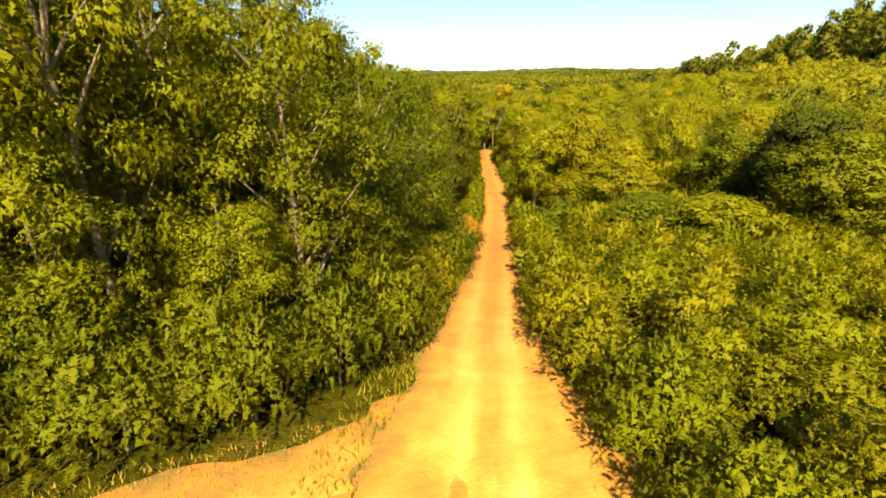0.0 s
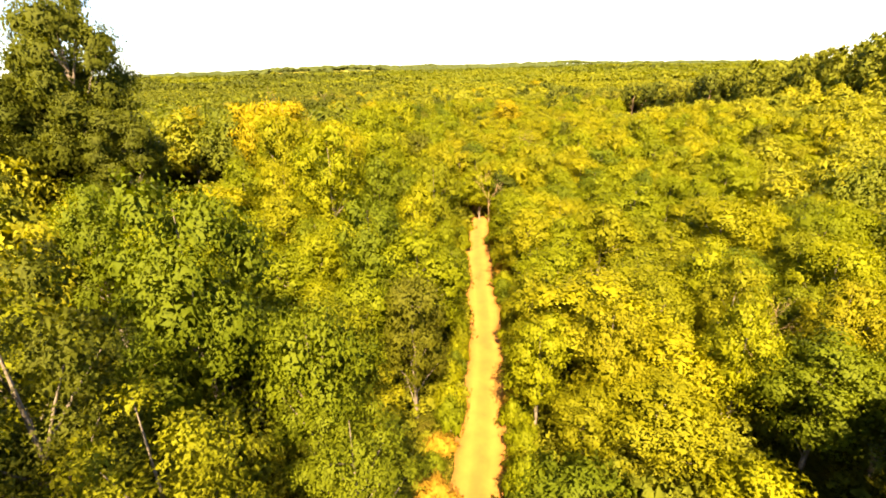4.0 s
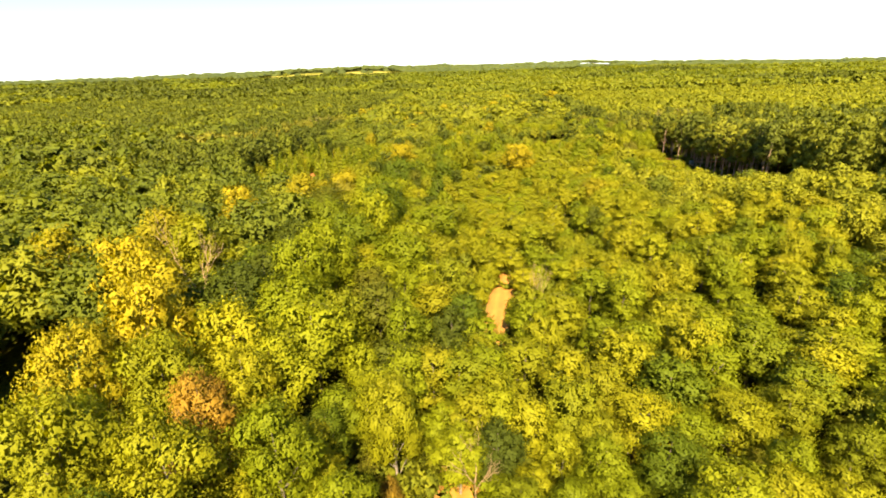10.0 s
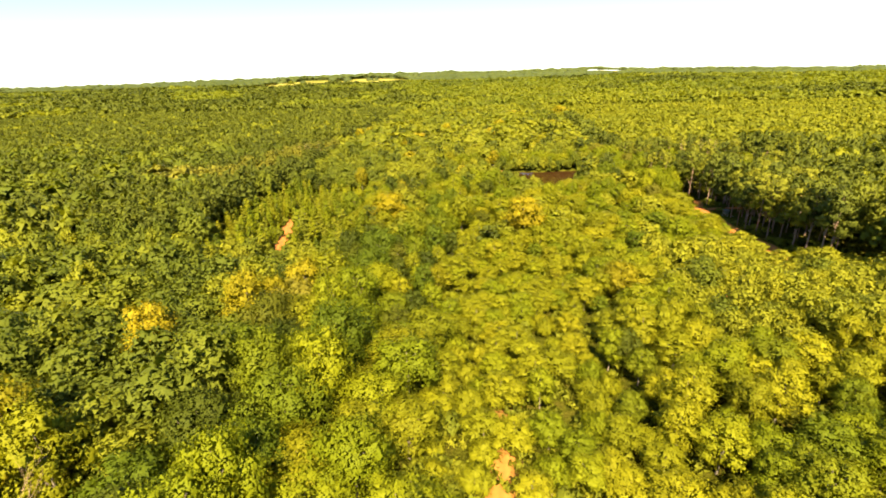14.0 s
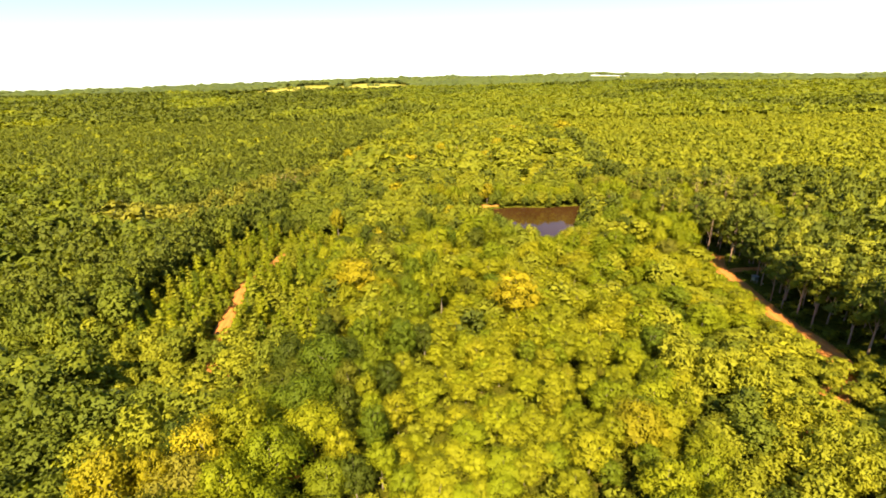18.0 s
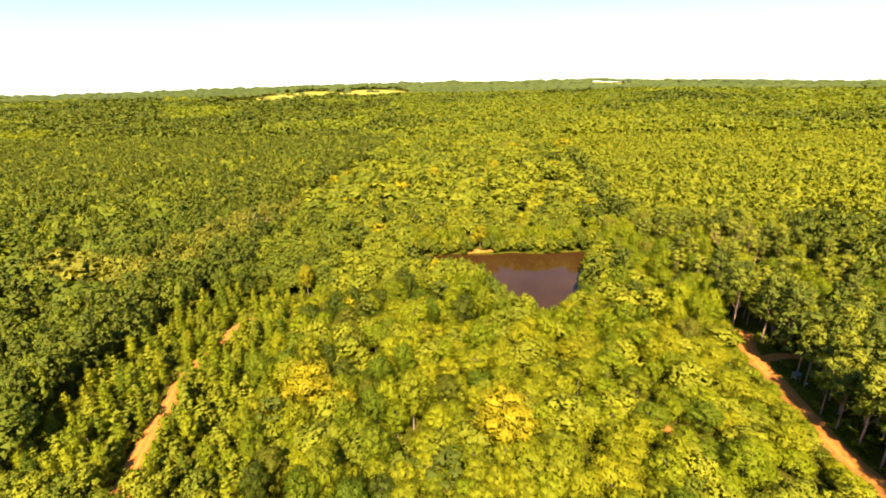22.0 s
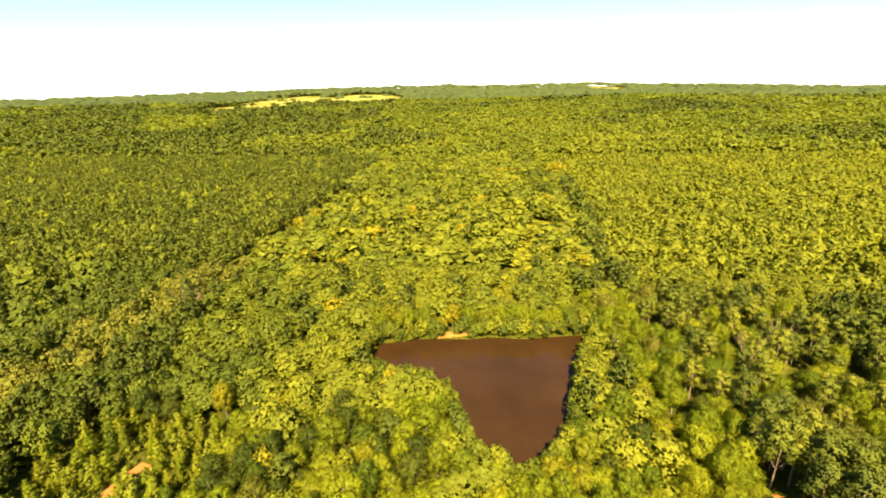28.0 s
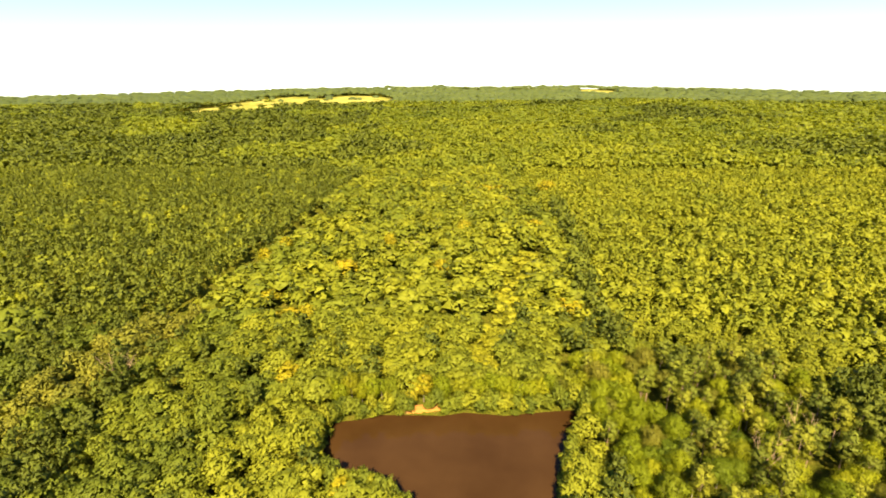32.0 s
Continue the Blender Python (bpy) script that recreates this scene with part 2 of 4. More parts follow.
def inside(x, y, poly):
    hit = False
    for (x0, y0), (x1, y1) in zip(poly, poly[1:] + poly[:1]):
        if (y0 > y) != (y1 > y) and x < (x1 - x0) * (y - y0) / (y1 - y0) + x0:
            hit = not hit
    return hit


def off_line(x, y, line):
    best = 1e9
    for (x0, y0), (x1, y1) in zip(line, line[1:]):
        dx, dy = x1 - x0, y1 - y0
        s = max(0.0, min(1.0, ((x - x0) * dx + (y - y0) * dy) / (dx * dx + dy * dy)))
        best = min(best, math.hypot(x - x0 - s * dx, y - y0 - s * dy))
    return best


def in_pasture(x, y):
    for px, py, rx, ry, h in PASTURES:
        d = ((x - px) / rx) ** 2 + ((y - py) / ry) ** 2 + 0.35 * noise.noise((x / 90, y / 90, 3))
        if d < 1:
            return True
    return False


def ground_z(x, y):
    z = along(PROFILE, y)
    if y > 900:
        z -= 0.011 * max(0.0, x - 300) * min(1.0, (y - 900) / 1500) + 0.004 * max(0.0, -x - 900)
    z += 18 * math.exp(-(((x - 185) / 100) ** 2 + ((y - 130) / 85) ** 2))
    far = math.hypot(x, y)
    if far > 500:
        k = min(1.0, (far - 500) / 2500)
        z += k * (9 * noise.noise((x / 700, y / 500, 1.5)) + 4 * noise.noise((x / 230, y / 230, 7)))
        for px, py, rx, ry, h in PASTURES:
            z += h * math.exp(-(((x - px) / (rx * 1.5)) ** 2 + ((y - py - 0.8 * ry) / (ry * 1.2)) ** 2))
    if y < 0 or abs(x) > y + 400:
        z += min(1.0, max(0.0, far - 900) / 4000) * 40
    z += 0.25 * noise.noise((x / 9, y / 9, 0))
    if -30 < x < 110 and 295 < y < 420:
        edge = off_line(x, y, POND + POND[:1])
        if inside(x, y, POND):
            z = min(z, POND_Z - min(1.6, 0.25 + 0.12 * edge))
        else:
            z = max(z, POND_Z + min(0.9, 0.12 + 0.12 * edge))
    return z


# ================= mesh helpers =================


def mesh_from(name, verts, faces, mat, smooth=False, attribute=None, values=None, normals=None):
    """One mesh from arrays; all faces have the same number of corners."""
    verts, faces = np.asarray(verts, np.float32), np.asarray(faces, np.int32)
    me = bpy.data.meshes.new(name)
    n, k = faces.shape
    me.vertices.add(len(verts))
    me.vertices.foreach_set("co", verts.ravel())
    me.loops.add(n * k)
    me.loops.foreach_set("vertex_index", faces.ravel())
    me.polygons.add(n)
    me.polygons.foreach_set("loop_start", np.arange(0, n * k, k, dtype=np.int32))
    me.polygons.foreach_set("use_smooth", np.full(n, smooth))
    if attribute:
        at = me.attributes.new(attribute, "FLOAT", "POINT")
        at.data.foreach_set("value", np.asarray(values, np.float32))
    me.materials.append(mat)
    me.update(calc_edges=True)
    if normals is not None:
        at = me.attributes.new("custom_normal", "FLOAT_VECTOR", "POINT")
        at.data.foreach_set("vector", np.asarray(normals, np.float32).ravel())
    return me


def unit(v):
    return v / np.maximum(np.linalg.norm(v, axis=-1, keepdims=True), 1e-6)


def icosphere(level):
    bm = bmesh.new()
    bmesh.ops.create_icosphere(bm, subdivisions=level, radius=1.0)
    v = np.array([p.co[:] for p in bm.verts])
    f = np.array([[p.index for p in q.verts] for q in bm.faces])
    bm.free()
    return v, f


ICO_V, ICO_F = icosphere(1)


def cards(rng, centres, radii, count, size, flat=0.8, slim=0.55, corners=4, up=0.35, spray=1, spread=0.0, rough=0.6, crest=0.3):
    """Leaves over the outside of a crown's clumps, in sprays of a few leaves each."""
    w = radii ** 2 / np.sum(radii ** 2)
    pos, nor, have = [], [], 0
    need = -(-count // spray)
    while have < need:
        which = rng.choice(len(radii), size=need, p=w)
        d = unit(rng.normal(size=(need, 3)) + (0, 0, crest))
        p = centres[which] + d * radii[which, None] * rng.uniform(0.66, 1.14, (need, 1)) * (1, 1, flat)
        q = p[:, None, :] - centres[None]
        q[..., 2] /= flat
        depth = np.min(np.linalg.norm(q, axis=-1) / radii[None], axis=1)
        keep = depth > 0.62
        pos.append(p[keep]), nor.append(d[keep])
        have += int(keep.sum())
    pos, nor = np.concatenate(pos)[:need], np.concatenate(nor)[:need]
    pos, nor = np.repeat(pos, spray, 0)[:count], np.repeat(nor, spray, 0)[:count]
    pos = pos + rng.normal(size=pos.shape) * spread * (1, 1, 0.6)
    nor = unit(nor + (0, 0, up) + rng.normal(size=nor.shape) * rough)
    u = unit(np.cross(nor, rng.normal(size=nor.shape)))
    v = np.cross(nor, u)
    s = size * rng.uniform(0.6, 1.35, (count, 1))
    bend = nor * s * rng.uniform(-0.3, 0.1, (count, 1))
    if corners == 4:
        pts = np.stack((pos + u * s + bend, pos + v * s * slim, pos - u * s + bend, pos - v * s * slim), 1)
    else:
        pts = np.stack((pos + u * s + bend, pos - u * s * 0.6 + v * s * slim * 1.4, pos - u * s * 0.6 - v * s * slim * 1.4), 1)
    return pts.reshape(-1, 3), np.arange(count * corners).reshape(-1, corners)


def fronds(rng, centres, radii, count, each, length, leaf, flat=0.8, crest=0.5, droop=0.35):
    """Sprays of small leaves set in two rows along drooping twigs, over the outside of the clumps."""
    w = radii ** 2 / np.sum(radii ** 2)
    which = rng.choice(len(radii), size=count, p=w)
    d = unit(rng.normal(size=(count, 3)) + (0, 0, crest))
    p = centres[which] + d * radii[which, None] * rng.uniform(0.55, 1.0, (count, 1)) * (1, 1, flat)
    axis = unit(d * (1, 1, 0.5) + rng.normal(size=d.shape) * 0.3 + (0, 0, 0.15))
    side = unit(np.cross(axis, (0, 0, 1.0)) + rng.normal(size=d.shape) * 0.25)
    t = ((np.arange(each) + 0.6) / each)[None, :, None]
    sign = np.where(np.arange(each) % 2, 1.0, -1.0)[None, :, None]
    long = (length * rng.uniform(0.6, 1.3, (count, 1)))[:, None, :]
    base = p[:, None, :] + axis[:, None, :] * long * t - np.array((0, 0, 1.0)) * droop * long * t * t
    way = side[:, None, :] * sign + axis[:, None, :] * 0.55 + rng.normal(size=base.shape) * 0.18
    size = leaf * (1.15 - 0.5 * t) * rng.uniform(0.8, 1.2, (count, 1, 1))
    tip = base + unit(way) * size
    broad = axis[:, None, :] * size * 0.3
    broad = broad * np.where(np.arange(each) % 2, -1.0, 1.0)[None, :, None]
    pts = np.stack((base - broad, base + broad, tip), 2)
    return pts.reshape(-1, 3), np.arange(count * each * 3).reshape(-1, 3)


def inner_leaves(rng, centres, radii, count, size, flat):
    """The dense inside of the clumps: broad tangled leaves that stop the light."""
    w = radii ** 2 / np.sum(radii ** 2)
    which = rng.choice(len(radii), size=count, p=w)
    d = unit(rng.normal(size=(count, 3)))
    pos = centres[which] + d * radii[which, None] * rng.uniform(0.15, 0.72, (count, 1)) * (1, 1, flat)
    nor = unit(d + (0, 0, 0.4) + rng.normal(size=d.shape) * 0.5)
    u = unit(np.cross(nor, rng.normal(size=d.shape)))
    v = np.cross(nor, u)
    s = size * rng.uniform(0.7, 1.3, (count, 1))
    pts = np.stack((pos + u * s, pos - u * s * 0.6 + v * s * 0.9, pos - u * s * 0.6 - v * s * 0.9), 1)
    return pts.reshape(-1, 3), np.arange(count * 3).reshape(-1, 3)


def tube(path, radii, sides=6):
    """A tapered limb along a path."""
    path, vs, fs = [Vector(p) for p in path], [], []
    for i, p in enumerate(path):
        d = (path[min(i + 1, len(path) - 1)] - path[max(i - 1, 0)]).normalized()
        a = d.orthogonal().normalized()
        b = d.cross(a)
        for k in range(sides):
            t = 2 * math.pi * k / sides
            vs.append(p + (a * math.cos(t) + b * math.sin(t)) * radii[i])
    for i in range(len(path) - 1):
        for k in range(sides):
            l = (k + 1) % sides
            fs.append((i * sides + k, i * sides + l, (i + 1) * sides + l, (i + 1) * sides + k))
    return np.array([v[:] for v in vs]), np.array(fs)


def crown_normals(v, f, cs, rs, own=0.16, lift=0.8):
    """Soft shading of a crown: each leaf leans towards the roundness of its clump and of the whole crown."""
    n = np.cross(v[f[:, 1]] - v[f[:, 0]], v[f[:, 2]] - v[f[:, 0]])
    flat = np.zeros_like(v)
    for k in range(3):
        np.add.at(flat, f[:, k], unit(n))
    near = np.zeros(len(v), int)
    for a in range(0, len(v), 4000):
        near[a:a + 4000] = np.argmin(np.linalg.norm(v[a:a + 4000, None] - cs[None], axis=-1) / rs[None], axis=1)
    whole = unit(v - cs.mean(0) + (0, 0, lift))
    return unit(own * unit(flat) + 0.45 * unit(v - cs[near]) + 0.42 * whole)


def join(pieces):
    vs, fs, n = [], [], 0
    for v, f in pieces:
        vs.append(v), fs.append(f + n)
        n += len(v)
    return np.concatenate(vs), np.concatenate(fs)


def broadleaf_clumps(rng, h, r, n=17, low=0.28, reach=1.75, skirt=0.28):
    """Clump centres and sizes of a broad crown of height h and radius r."""
    mid, half = h * (1 + low) / 2, h * (1 - low) / 2
    cs, rs = [], []
    for i in range(n):
        z = 1 - reach * (i + 0.5) / n
        a = i * 2.4 + rng.uniform(-0.5, 0.5)
        q = math.sqrt(max(skirt * skirt, 1 - z * z)) * rng.uniform(0.42, 0.92)
        cs.append((math.cos(a) * q * r, math.sin(a) * q * r, mid + z * half * rng.uniform(0.6, 0.8)))
        rs.append(r * rng.uniform(0.24, 0.44))
    cs.append((0, 0, mid))
    rs.append(r * 0.5)
    return np.array(cs), np.array(rs)


def pine_clumps(rng, h, r, low=0.45, n=15):
    cs, rs = [], []
    for i in range(n):
        f = (i + 0.3) / n
        a = i * 2.4 + rng.uniform(-0.6, 0.6)
        reach = r * (1.0 - 0.6 * f ** 2.2) * rng.uniform(0.5, 0.95) * (0.75 if i < 3 else 1)
        cs.append((math.cos(a) * reach, math.sin(a) * reach, h * (low + (1 - low) * f * 0.95)))
        rs.append(r * rng.uniform(0.26, 0.38) * (1.1 - 0.1 * f))
    return np.array(cs), np.array(rs)


def spire_clumps(rng, h, r, n=16):
    """A young tree: a narrow crown that tapers to a pointed leader."""
    cs, rs = [], []
    for i in range(n):
        f = (i + 0.5) / n
        a = i * 2.4 + rng.uniform(-0.5, 0.5)
        q = r * (1 - f) ** 0.7 * rng.uniform(0.35, 0.75)
        cs.append((math.cos(a) * q, math.sin(a) * q, h * (0.12 + 0.84 * f)))
        rs.append(r * (0.5 - 0.32 * f) * rng.uniform(0.85, 1.2))
    return np.array(cs), np.array(rs)


def shrub_clumps(rng, h, r, n=11):
    cs, rs = [], []
    for i in range(n):
        a, q = i * 2.4 + rng.uniform(-0.4, 0.4), math.sqrt((i + 0.3) / n)
        cs.append((math.cos(a) * q * r * 0.75, math.sin(a) * q * r * 0.75, h * rng.uniform(0.35, 0.72) * (1 - 0.35 * q)))
        rs.append(r * rng.uniform(0.28, 0.42))
    return np.array(cs), np.array(rs)


def limbs(rng, centres, h, thick, crown_low, count, sides=6):
    """A trunk and limbs that reach into the clumps."""
    lean = rng.uniform(-0.4, 0.4, 2)
    top = h * 0.86
    spine = [(0, 0, -0.3), (lean[0] * 0.3, lean[1] * 0.3, h * 0.2), (lean[0], lean[1], h * 0.5), (lean[0] * 0.6, lean[1] * 0.6, top)]
    out = [tube(spine, [thick * 1.25, thick, thick * 0.62, thick * 0.12], sides)]
    for i in rng.permutation(len(centres))[:count]:
        c = centres[i]
        z0 = max(h * crown_low * 0.7, c[2] - 0.28 * h * rng.uniform(0.5, 1))
        s = min(1, z0 / h)
        base = (lean[0] * s, lean[1] * s, z0)
        bent = ((base[0] + c[0]) * 0.5, (base[1] + c[1]) * 0.5, (z0 + c[2]) * 0.5 + 0.1)
        t = thick * 0.42
        out.append(tube([base, bent, tuple(c)], [t, t * 0.65, t * 0.2], 5))
    return join(out)


# ================= kinds of trees =================
KINDS = {}


def tree_kind(key, name, seed, shape, h, r, leaves, size, mats, bark, flat=0.8, slim=0.55, trunk=0.2, limb_count=9, low=0.28, inside=0.3, up=0.35, spray=4, clumps=17, rough=0.6, spread=1.9, crest=0.4, tight=1.08, reach=1.75, skirt=0.28, sprays=0):
    """Meshes of a kind of tree, made once: a trunk mesh and a crown mesh for each leaf material."""
    rng = np.random.default_rng(seed)
    if shape == "broad":
        cs, rs = broadleaf_clumps(rng, h, r, clumps, low, reach, skirt)
        rs = rs * tight
    elif shape == "pine":
        cs, rs = pine_clumps(rng, h, r)
    elif shape == "spire":
        cs, rs = spire_clumps(rng, h, r, clumps)
    else:
        cs, rs = shrub_clumps(rng, h, r, clumps)
    lv, lf = cards(rng, cs, rs, leaves, size, flat, slim, 3, up, spray, size * spread, rough, crest)
    if sprays:
        lv, lf = join(((lv, lf), fronds(rng, cs, rs, sprays, 13, size * 4.5, size * 1.35, flat, crest)))
    lv, lf = join(((lv, lf), inner_leaves(rng, cs, rs, int(leaves * inside), size * (1.6 if sprays else 2.2), flat)))
    tv, tf = limbs(rng, cs, h * (0.55 if shape == "shrub" else 1.0), trunk, low, limb_count)
    nv = crown_normals(lv, lf, cs, rs)
    KINDS[key] = dict(name=name, h=float(lv[:, 2].max()) * 0.98, r=r, trunk=mesh_from(name + "_trunk", tv, tf, bark, True),
                      crown=mesh_from(name + "_crown", lv, lf, MAT[mats[0]], True, normals=nv))


LABELS = {
    "green": "leafy green broadleaf tree in full leaf", "dark": "dark green broadleaf tree with dense crown",
    "bright": "bright yellow-green young broadleaf tree", "yellow": "golden yellow autumn tree among green woods", "lemon": "lemon yellow-green tree with turning leaves",
    "pine": "tall pine tree with bare trunk and dark needles", "russet": "tree with drying rust-brown autumn leaves", "olive": "olive-brown broadleaf tree with dulling leaves",
}
YOUNG_LABELS = {"green": "slender green young tree with pointed top", "dark": "slender dark green young tree", "bright": "slender yellow-green young tree with pointed top", "lemon": "slender lemon-yellow young tree"}
SHRUB_LABELS = {"green": "dense green roadside shrub", "dark": "dark green leafy shrub on forest floor", "bright": "bright yellow-green overgrown shrub",
                "yellow": "yellow-leaved autumn shrub in thicket", "lemon": "lemon yellow-green shrub in thicket", "russet": "rust-brown drying shrub beside the track", "olive": "olive-brown shrub in thicket"}


def plant(key, mat, x, y, scale=1.0, tall=1.0, turn=0.0):
    """One tree of its own, with its trunk and its crown."""
    k = KINDS[key]
    kind_name = "small_tree" if k["name"] == "broadleaf_tree" and k["h"] * scale * tall < 9 else k["name"]
    root = new(kind_name)
    shrub = kind_name == "shrub"
    label = SHRUB_LABELS[mat] if shrub else YOUNG_LABELS[mat] if kind_name == "young_tree" else "small " + LABELS[mat] if kind_name == "small_tree" else LABELS[mat].replace("broadleaf tree", "oak tree") if kind_name == "oak_tree" else LABELS[mat].replace("broadleaf tree", "hardwood tree") if kind_name == "hardwood_tree" else LABELS[mat]
    tagged(root, label, "shrub" if shrub else "tree", {"shrub": "shrubs of the undergrowth", "pine_tree": "pines of the wood", "oak_tree": "oaks of the wood", "hardwood_tree": "hardwoods before the pond", "young_tree": "young trees of the thicket", "small_tree": "small trees of the thicket"}.get(kind_name, "broadleaf trees of the wood"))
    root.matrix_basis = Matrix.LocRotScale((x, y, ground_z(x, y) - 0.05), Euler((0, 0, turn)), (scale, scale, scale * tall))
    for part_name, me in (("trunk", k["trunk"]), ("crown", k["crown"])):
        ob = new(part_name, me)
        ob.parent = root
    ob.material_slots[0].link = "OBJECT"
    ob.material_slots[0].material = MAT[mat]
    return root


tree_kind("tower0", "broadleaf_tree", 7, "broad", 30, 8.5, 24000, 0.2, ("dark",), BARK, flat=0.7, trunk=0.5, limb_count=18, low=0.12, up=0.5, spray=6, clumps=48, crest=0.3, tight=0.8, reach=1.95, skirt=0.5)
ALL_BROAD = ("green", "dark", "bright", "yellow", "russet", "lemon", "olive")
for i in range(3):
    tree_kind(f"hero{i}", "broadleaf_tree", 10 + i, "broad", 12, 3.8, 12000, 0.062, ("green", "dark", "bright", "lemon", "olive"), BARK, flat=0.5, trunk=0.17, limb_count=16, low=0.0, up=0.7, spray=8, clumps=56, spread=2.4, rough=0.4, crest=0.6, tight=0.9, reach=2.15, skirt=0.8, inside=0.5, sprays=3600)
for i in range(3):
    tree_kind(f"hero_shrub{i}", "shrub", 20 + i, "shrub", 3.4, 2.5, 2000, 0.085, ("green", "bright", "dark", "lemon"), BARK, slim=0.3, trunk=0.05, limb_count=8, spray=6, clumps=22, sprays=1050)
for i in range(4):
    tree_kind(f"near{i}", "broadleaf_tree", 30 + i, "broad", 12, 3.6, 9000, 0.095, ALL_BROAD, BARK, flat=0.7, trunk=0.16, limb_count=10, low=0.1, spray=5, clumps=30, tight=1.08)
for i in range(2):
    tree_kind(f"near_shrub{i}", "shrub", 40 + i, "shrub", 3.4, 2.4, 2800, 0.1, ALL_BROAD, BARK, slim=0.45, trunk=0.05, limb_count=6, spray=5)
for i in range(4):
    tree_kind(f"mid{i}", "broadleaf_tree", 50 + i, "broad", 12, 3.6, 3800, 0.16, ALL_BROAD, BARK, flat=0.7, trunk=0.16, limb_count=6, low=0.1, clumps=26, tight=1.08)
for i in range(3):
    tree_kind(f"oak{i}", "oak_tree", 150 + i, "broad", 13, 5.2, 5600, 0.165, ("dark", "green", "olive", "bright"), BARK, flat=0.75, trunk=0.24, limb_count=9, low=0.25, clumps=26, tight=1.1)
for i in range(3):
    tree_kind(f"wood{i}", "hardwood_tree", 190 + i, "broad", 12, 4.2, 3400, 0.18, ALL_BROAD, BARK, flat=0.75, trunk=0.2, limb_count=7, low=0.15, clumps=26, tight=1.12)
for i in range(3):
    tree_kind(f"young{i}", "young_tree", 160 + i, "spire", 9, 1.9, 1700, 0.15, ("green", "bright", "lemon", "dark"), BARK, flat=0.9, trunk=0.08, limb_count=6, low=0.1, clumps=16)
for i in range(3):
    tree_kind(f"pine{i}", "pine_tree", 60 + i, "pine", 22, 4.0, 1700, 0.4, ("pine", "dark"), PINE_BARK, flat=0.55, slim=0.35, trunk=0.24, limb_count=10, low=0.4)

# ================= ground =================


def build_ground():
    cx, cy = 20.0, 120.0
    rings = [0.0]
    r, step = 0.0, 3.0
    while r < 4880:
        step = 3.0 if r < 330 else 3.0 + (r - 330) * 0.022
        r = min(4880.0, r + step)
        rings.append(r)
    sectors = 220
    vs = [(cx, cy, ground_z(cx, cy))]
    for rr in rings[1:]:
        for k in range(sectors):
            t = 2 * math.pi * k / sectors
            x, y = cx + rr * math.sin(t), cy + rr * math.cos(t)
            vs.append((x, y, ground_z(x, y)))
    faces = []
    for i in range(len(rings) - 2):
        a, b = 1 + i * sectors, 1 + (i + 1) * sectors
        for k in range(sectors):
            l = (k + 1) % sectors
            faces.append((a + k, b + k, b + l, a + l))
    mask = [1.0 if y > 2000 and in_pasture(x, y) else 0.0 for x, y, z in vs]
    me = mesh_from("ground", vs, faces, FLOOR, True, "pasture", mask)
    tagged(new("ground", me), "forest floor of leaf litter and low growth", "ground", kind="structure")


build_ground()


def smooth_line(line, step=1.0):
    """Points along a line, rounded at its bends."""
    pts = [Vector((*p, 0)) for p in line]
    out = []
    for i in range(len(pts) - 1):
        p0, p1, p2, p3 = pts[max(i - 1, 0)], pts[i], pts[i + 1], pts[min(i + 2, len(pts) - 1)]
        n = max(1, int((p2 - p1).length / step))
        for k in range(n):
            t = k / n
            out.append(0.5 * ((2 * p1) + (p2 - p0) * t + (2 * p0 - 5 * p1 + 4 * p2 - p3) * t * t + (3 * p1 - p0 - 3 * p2 + p3) * t ** 3))
    out.append(pts[-1])
    return out


def build_road(name, line, width, mat, label, seed, lift=0.10):
    """A dirt track with two worn wheel ruts, ragged edges and a verge of dirt and litter, laid over the ground."""
    pts = smooth_line(line, 0.7)
    spans = (-1.9, -1.5, -1.2, -1.05, -0.9, -0.7, -0.5, -0.3, -0.1, 0.1, 0.3, 0.5, 0.7, 0.9, 1.05, 1.2, 1.5, 1.9)
    cols = len(spans)
    vs, rut, faces = [], [], []
    for i, p in enumerate(pts):
        d = (pts[min(i + 1, len(pts) - 1)] - pts[max(i - 1, 0)]).normalized()
        side = Vector((d.y, -d.x, 0))
        w = along(width, p.y) if isinstance(width, tuple) else width
        margin = 1.0 if p.y < 12 else 0.45
        wobble = [1 + 0.16 * noise.noise((p.x / 2.2, p.y / 2.2, seed + k)) + 0.06 * noise.noise((p.x * 0.9, p.y * 0.9, seed + k)) for k in (0, 9)]
        for s in spans:
            reach = s if abs(s) <= 1 else math.copysign(1 + (abs(s) - 1) * margin, s)
            off = reach * w / 2 * wobble[s > 0]
            q = p + side * off
            wheel = math.exp(-((abs(off) - 0.8) / 0.34) ** 2)
            edge = max(0.0, 1 - abs(s / 1.9) ** 7)
            rise = lift + 0.03 * noise.noise((q.x * 1.3, q.y * 1.3, seed))
            vs.append((q.x, q.y, ground_z(q.x, q.y) + rise * edge - 0.05 * wheel - 0.12 * (1 - edge)))
            rut.append(0.2 + 0.8 * wheel if abs(s) <= 1 else 0.1 - 0.75 * (abs(s) - 1))
    for i in range(len(pts) - 1):
        for k in range(cols - 1):
            a = i * cols + k
            faces.append((a, a + 1, a + cols + 1, a + cols))
    me = mesh_from(name, vs, faces, mat, True, "rut", rut)
    tagged(new(name, me), label, "sand bank" if name == "sand_bank" else "dirt road", kind="structure")


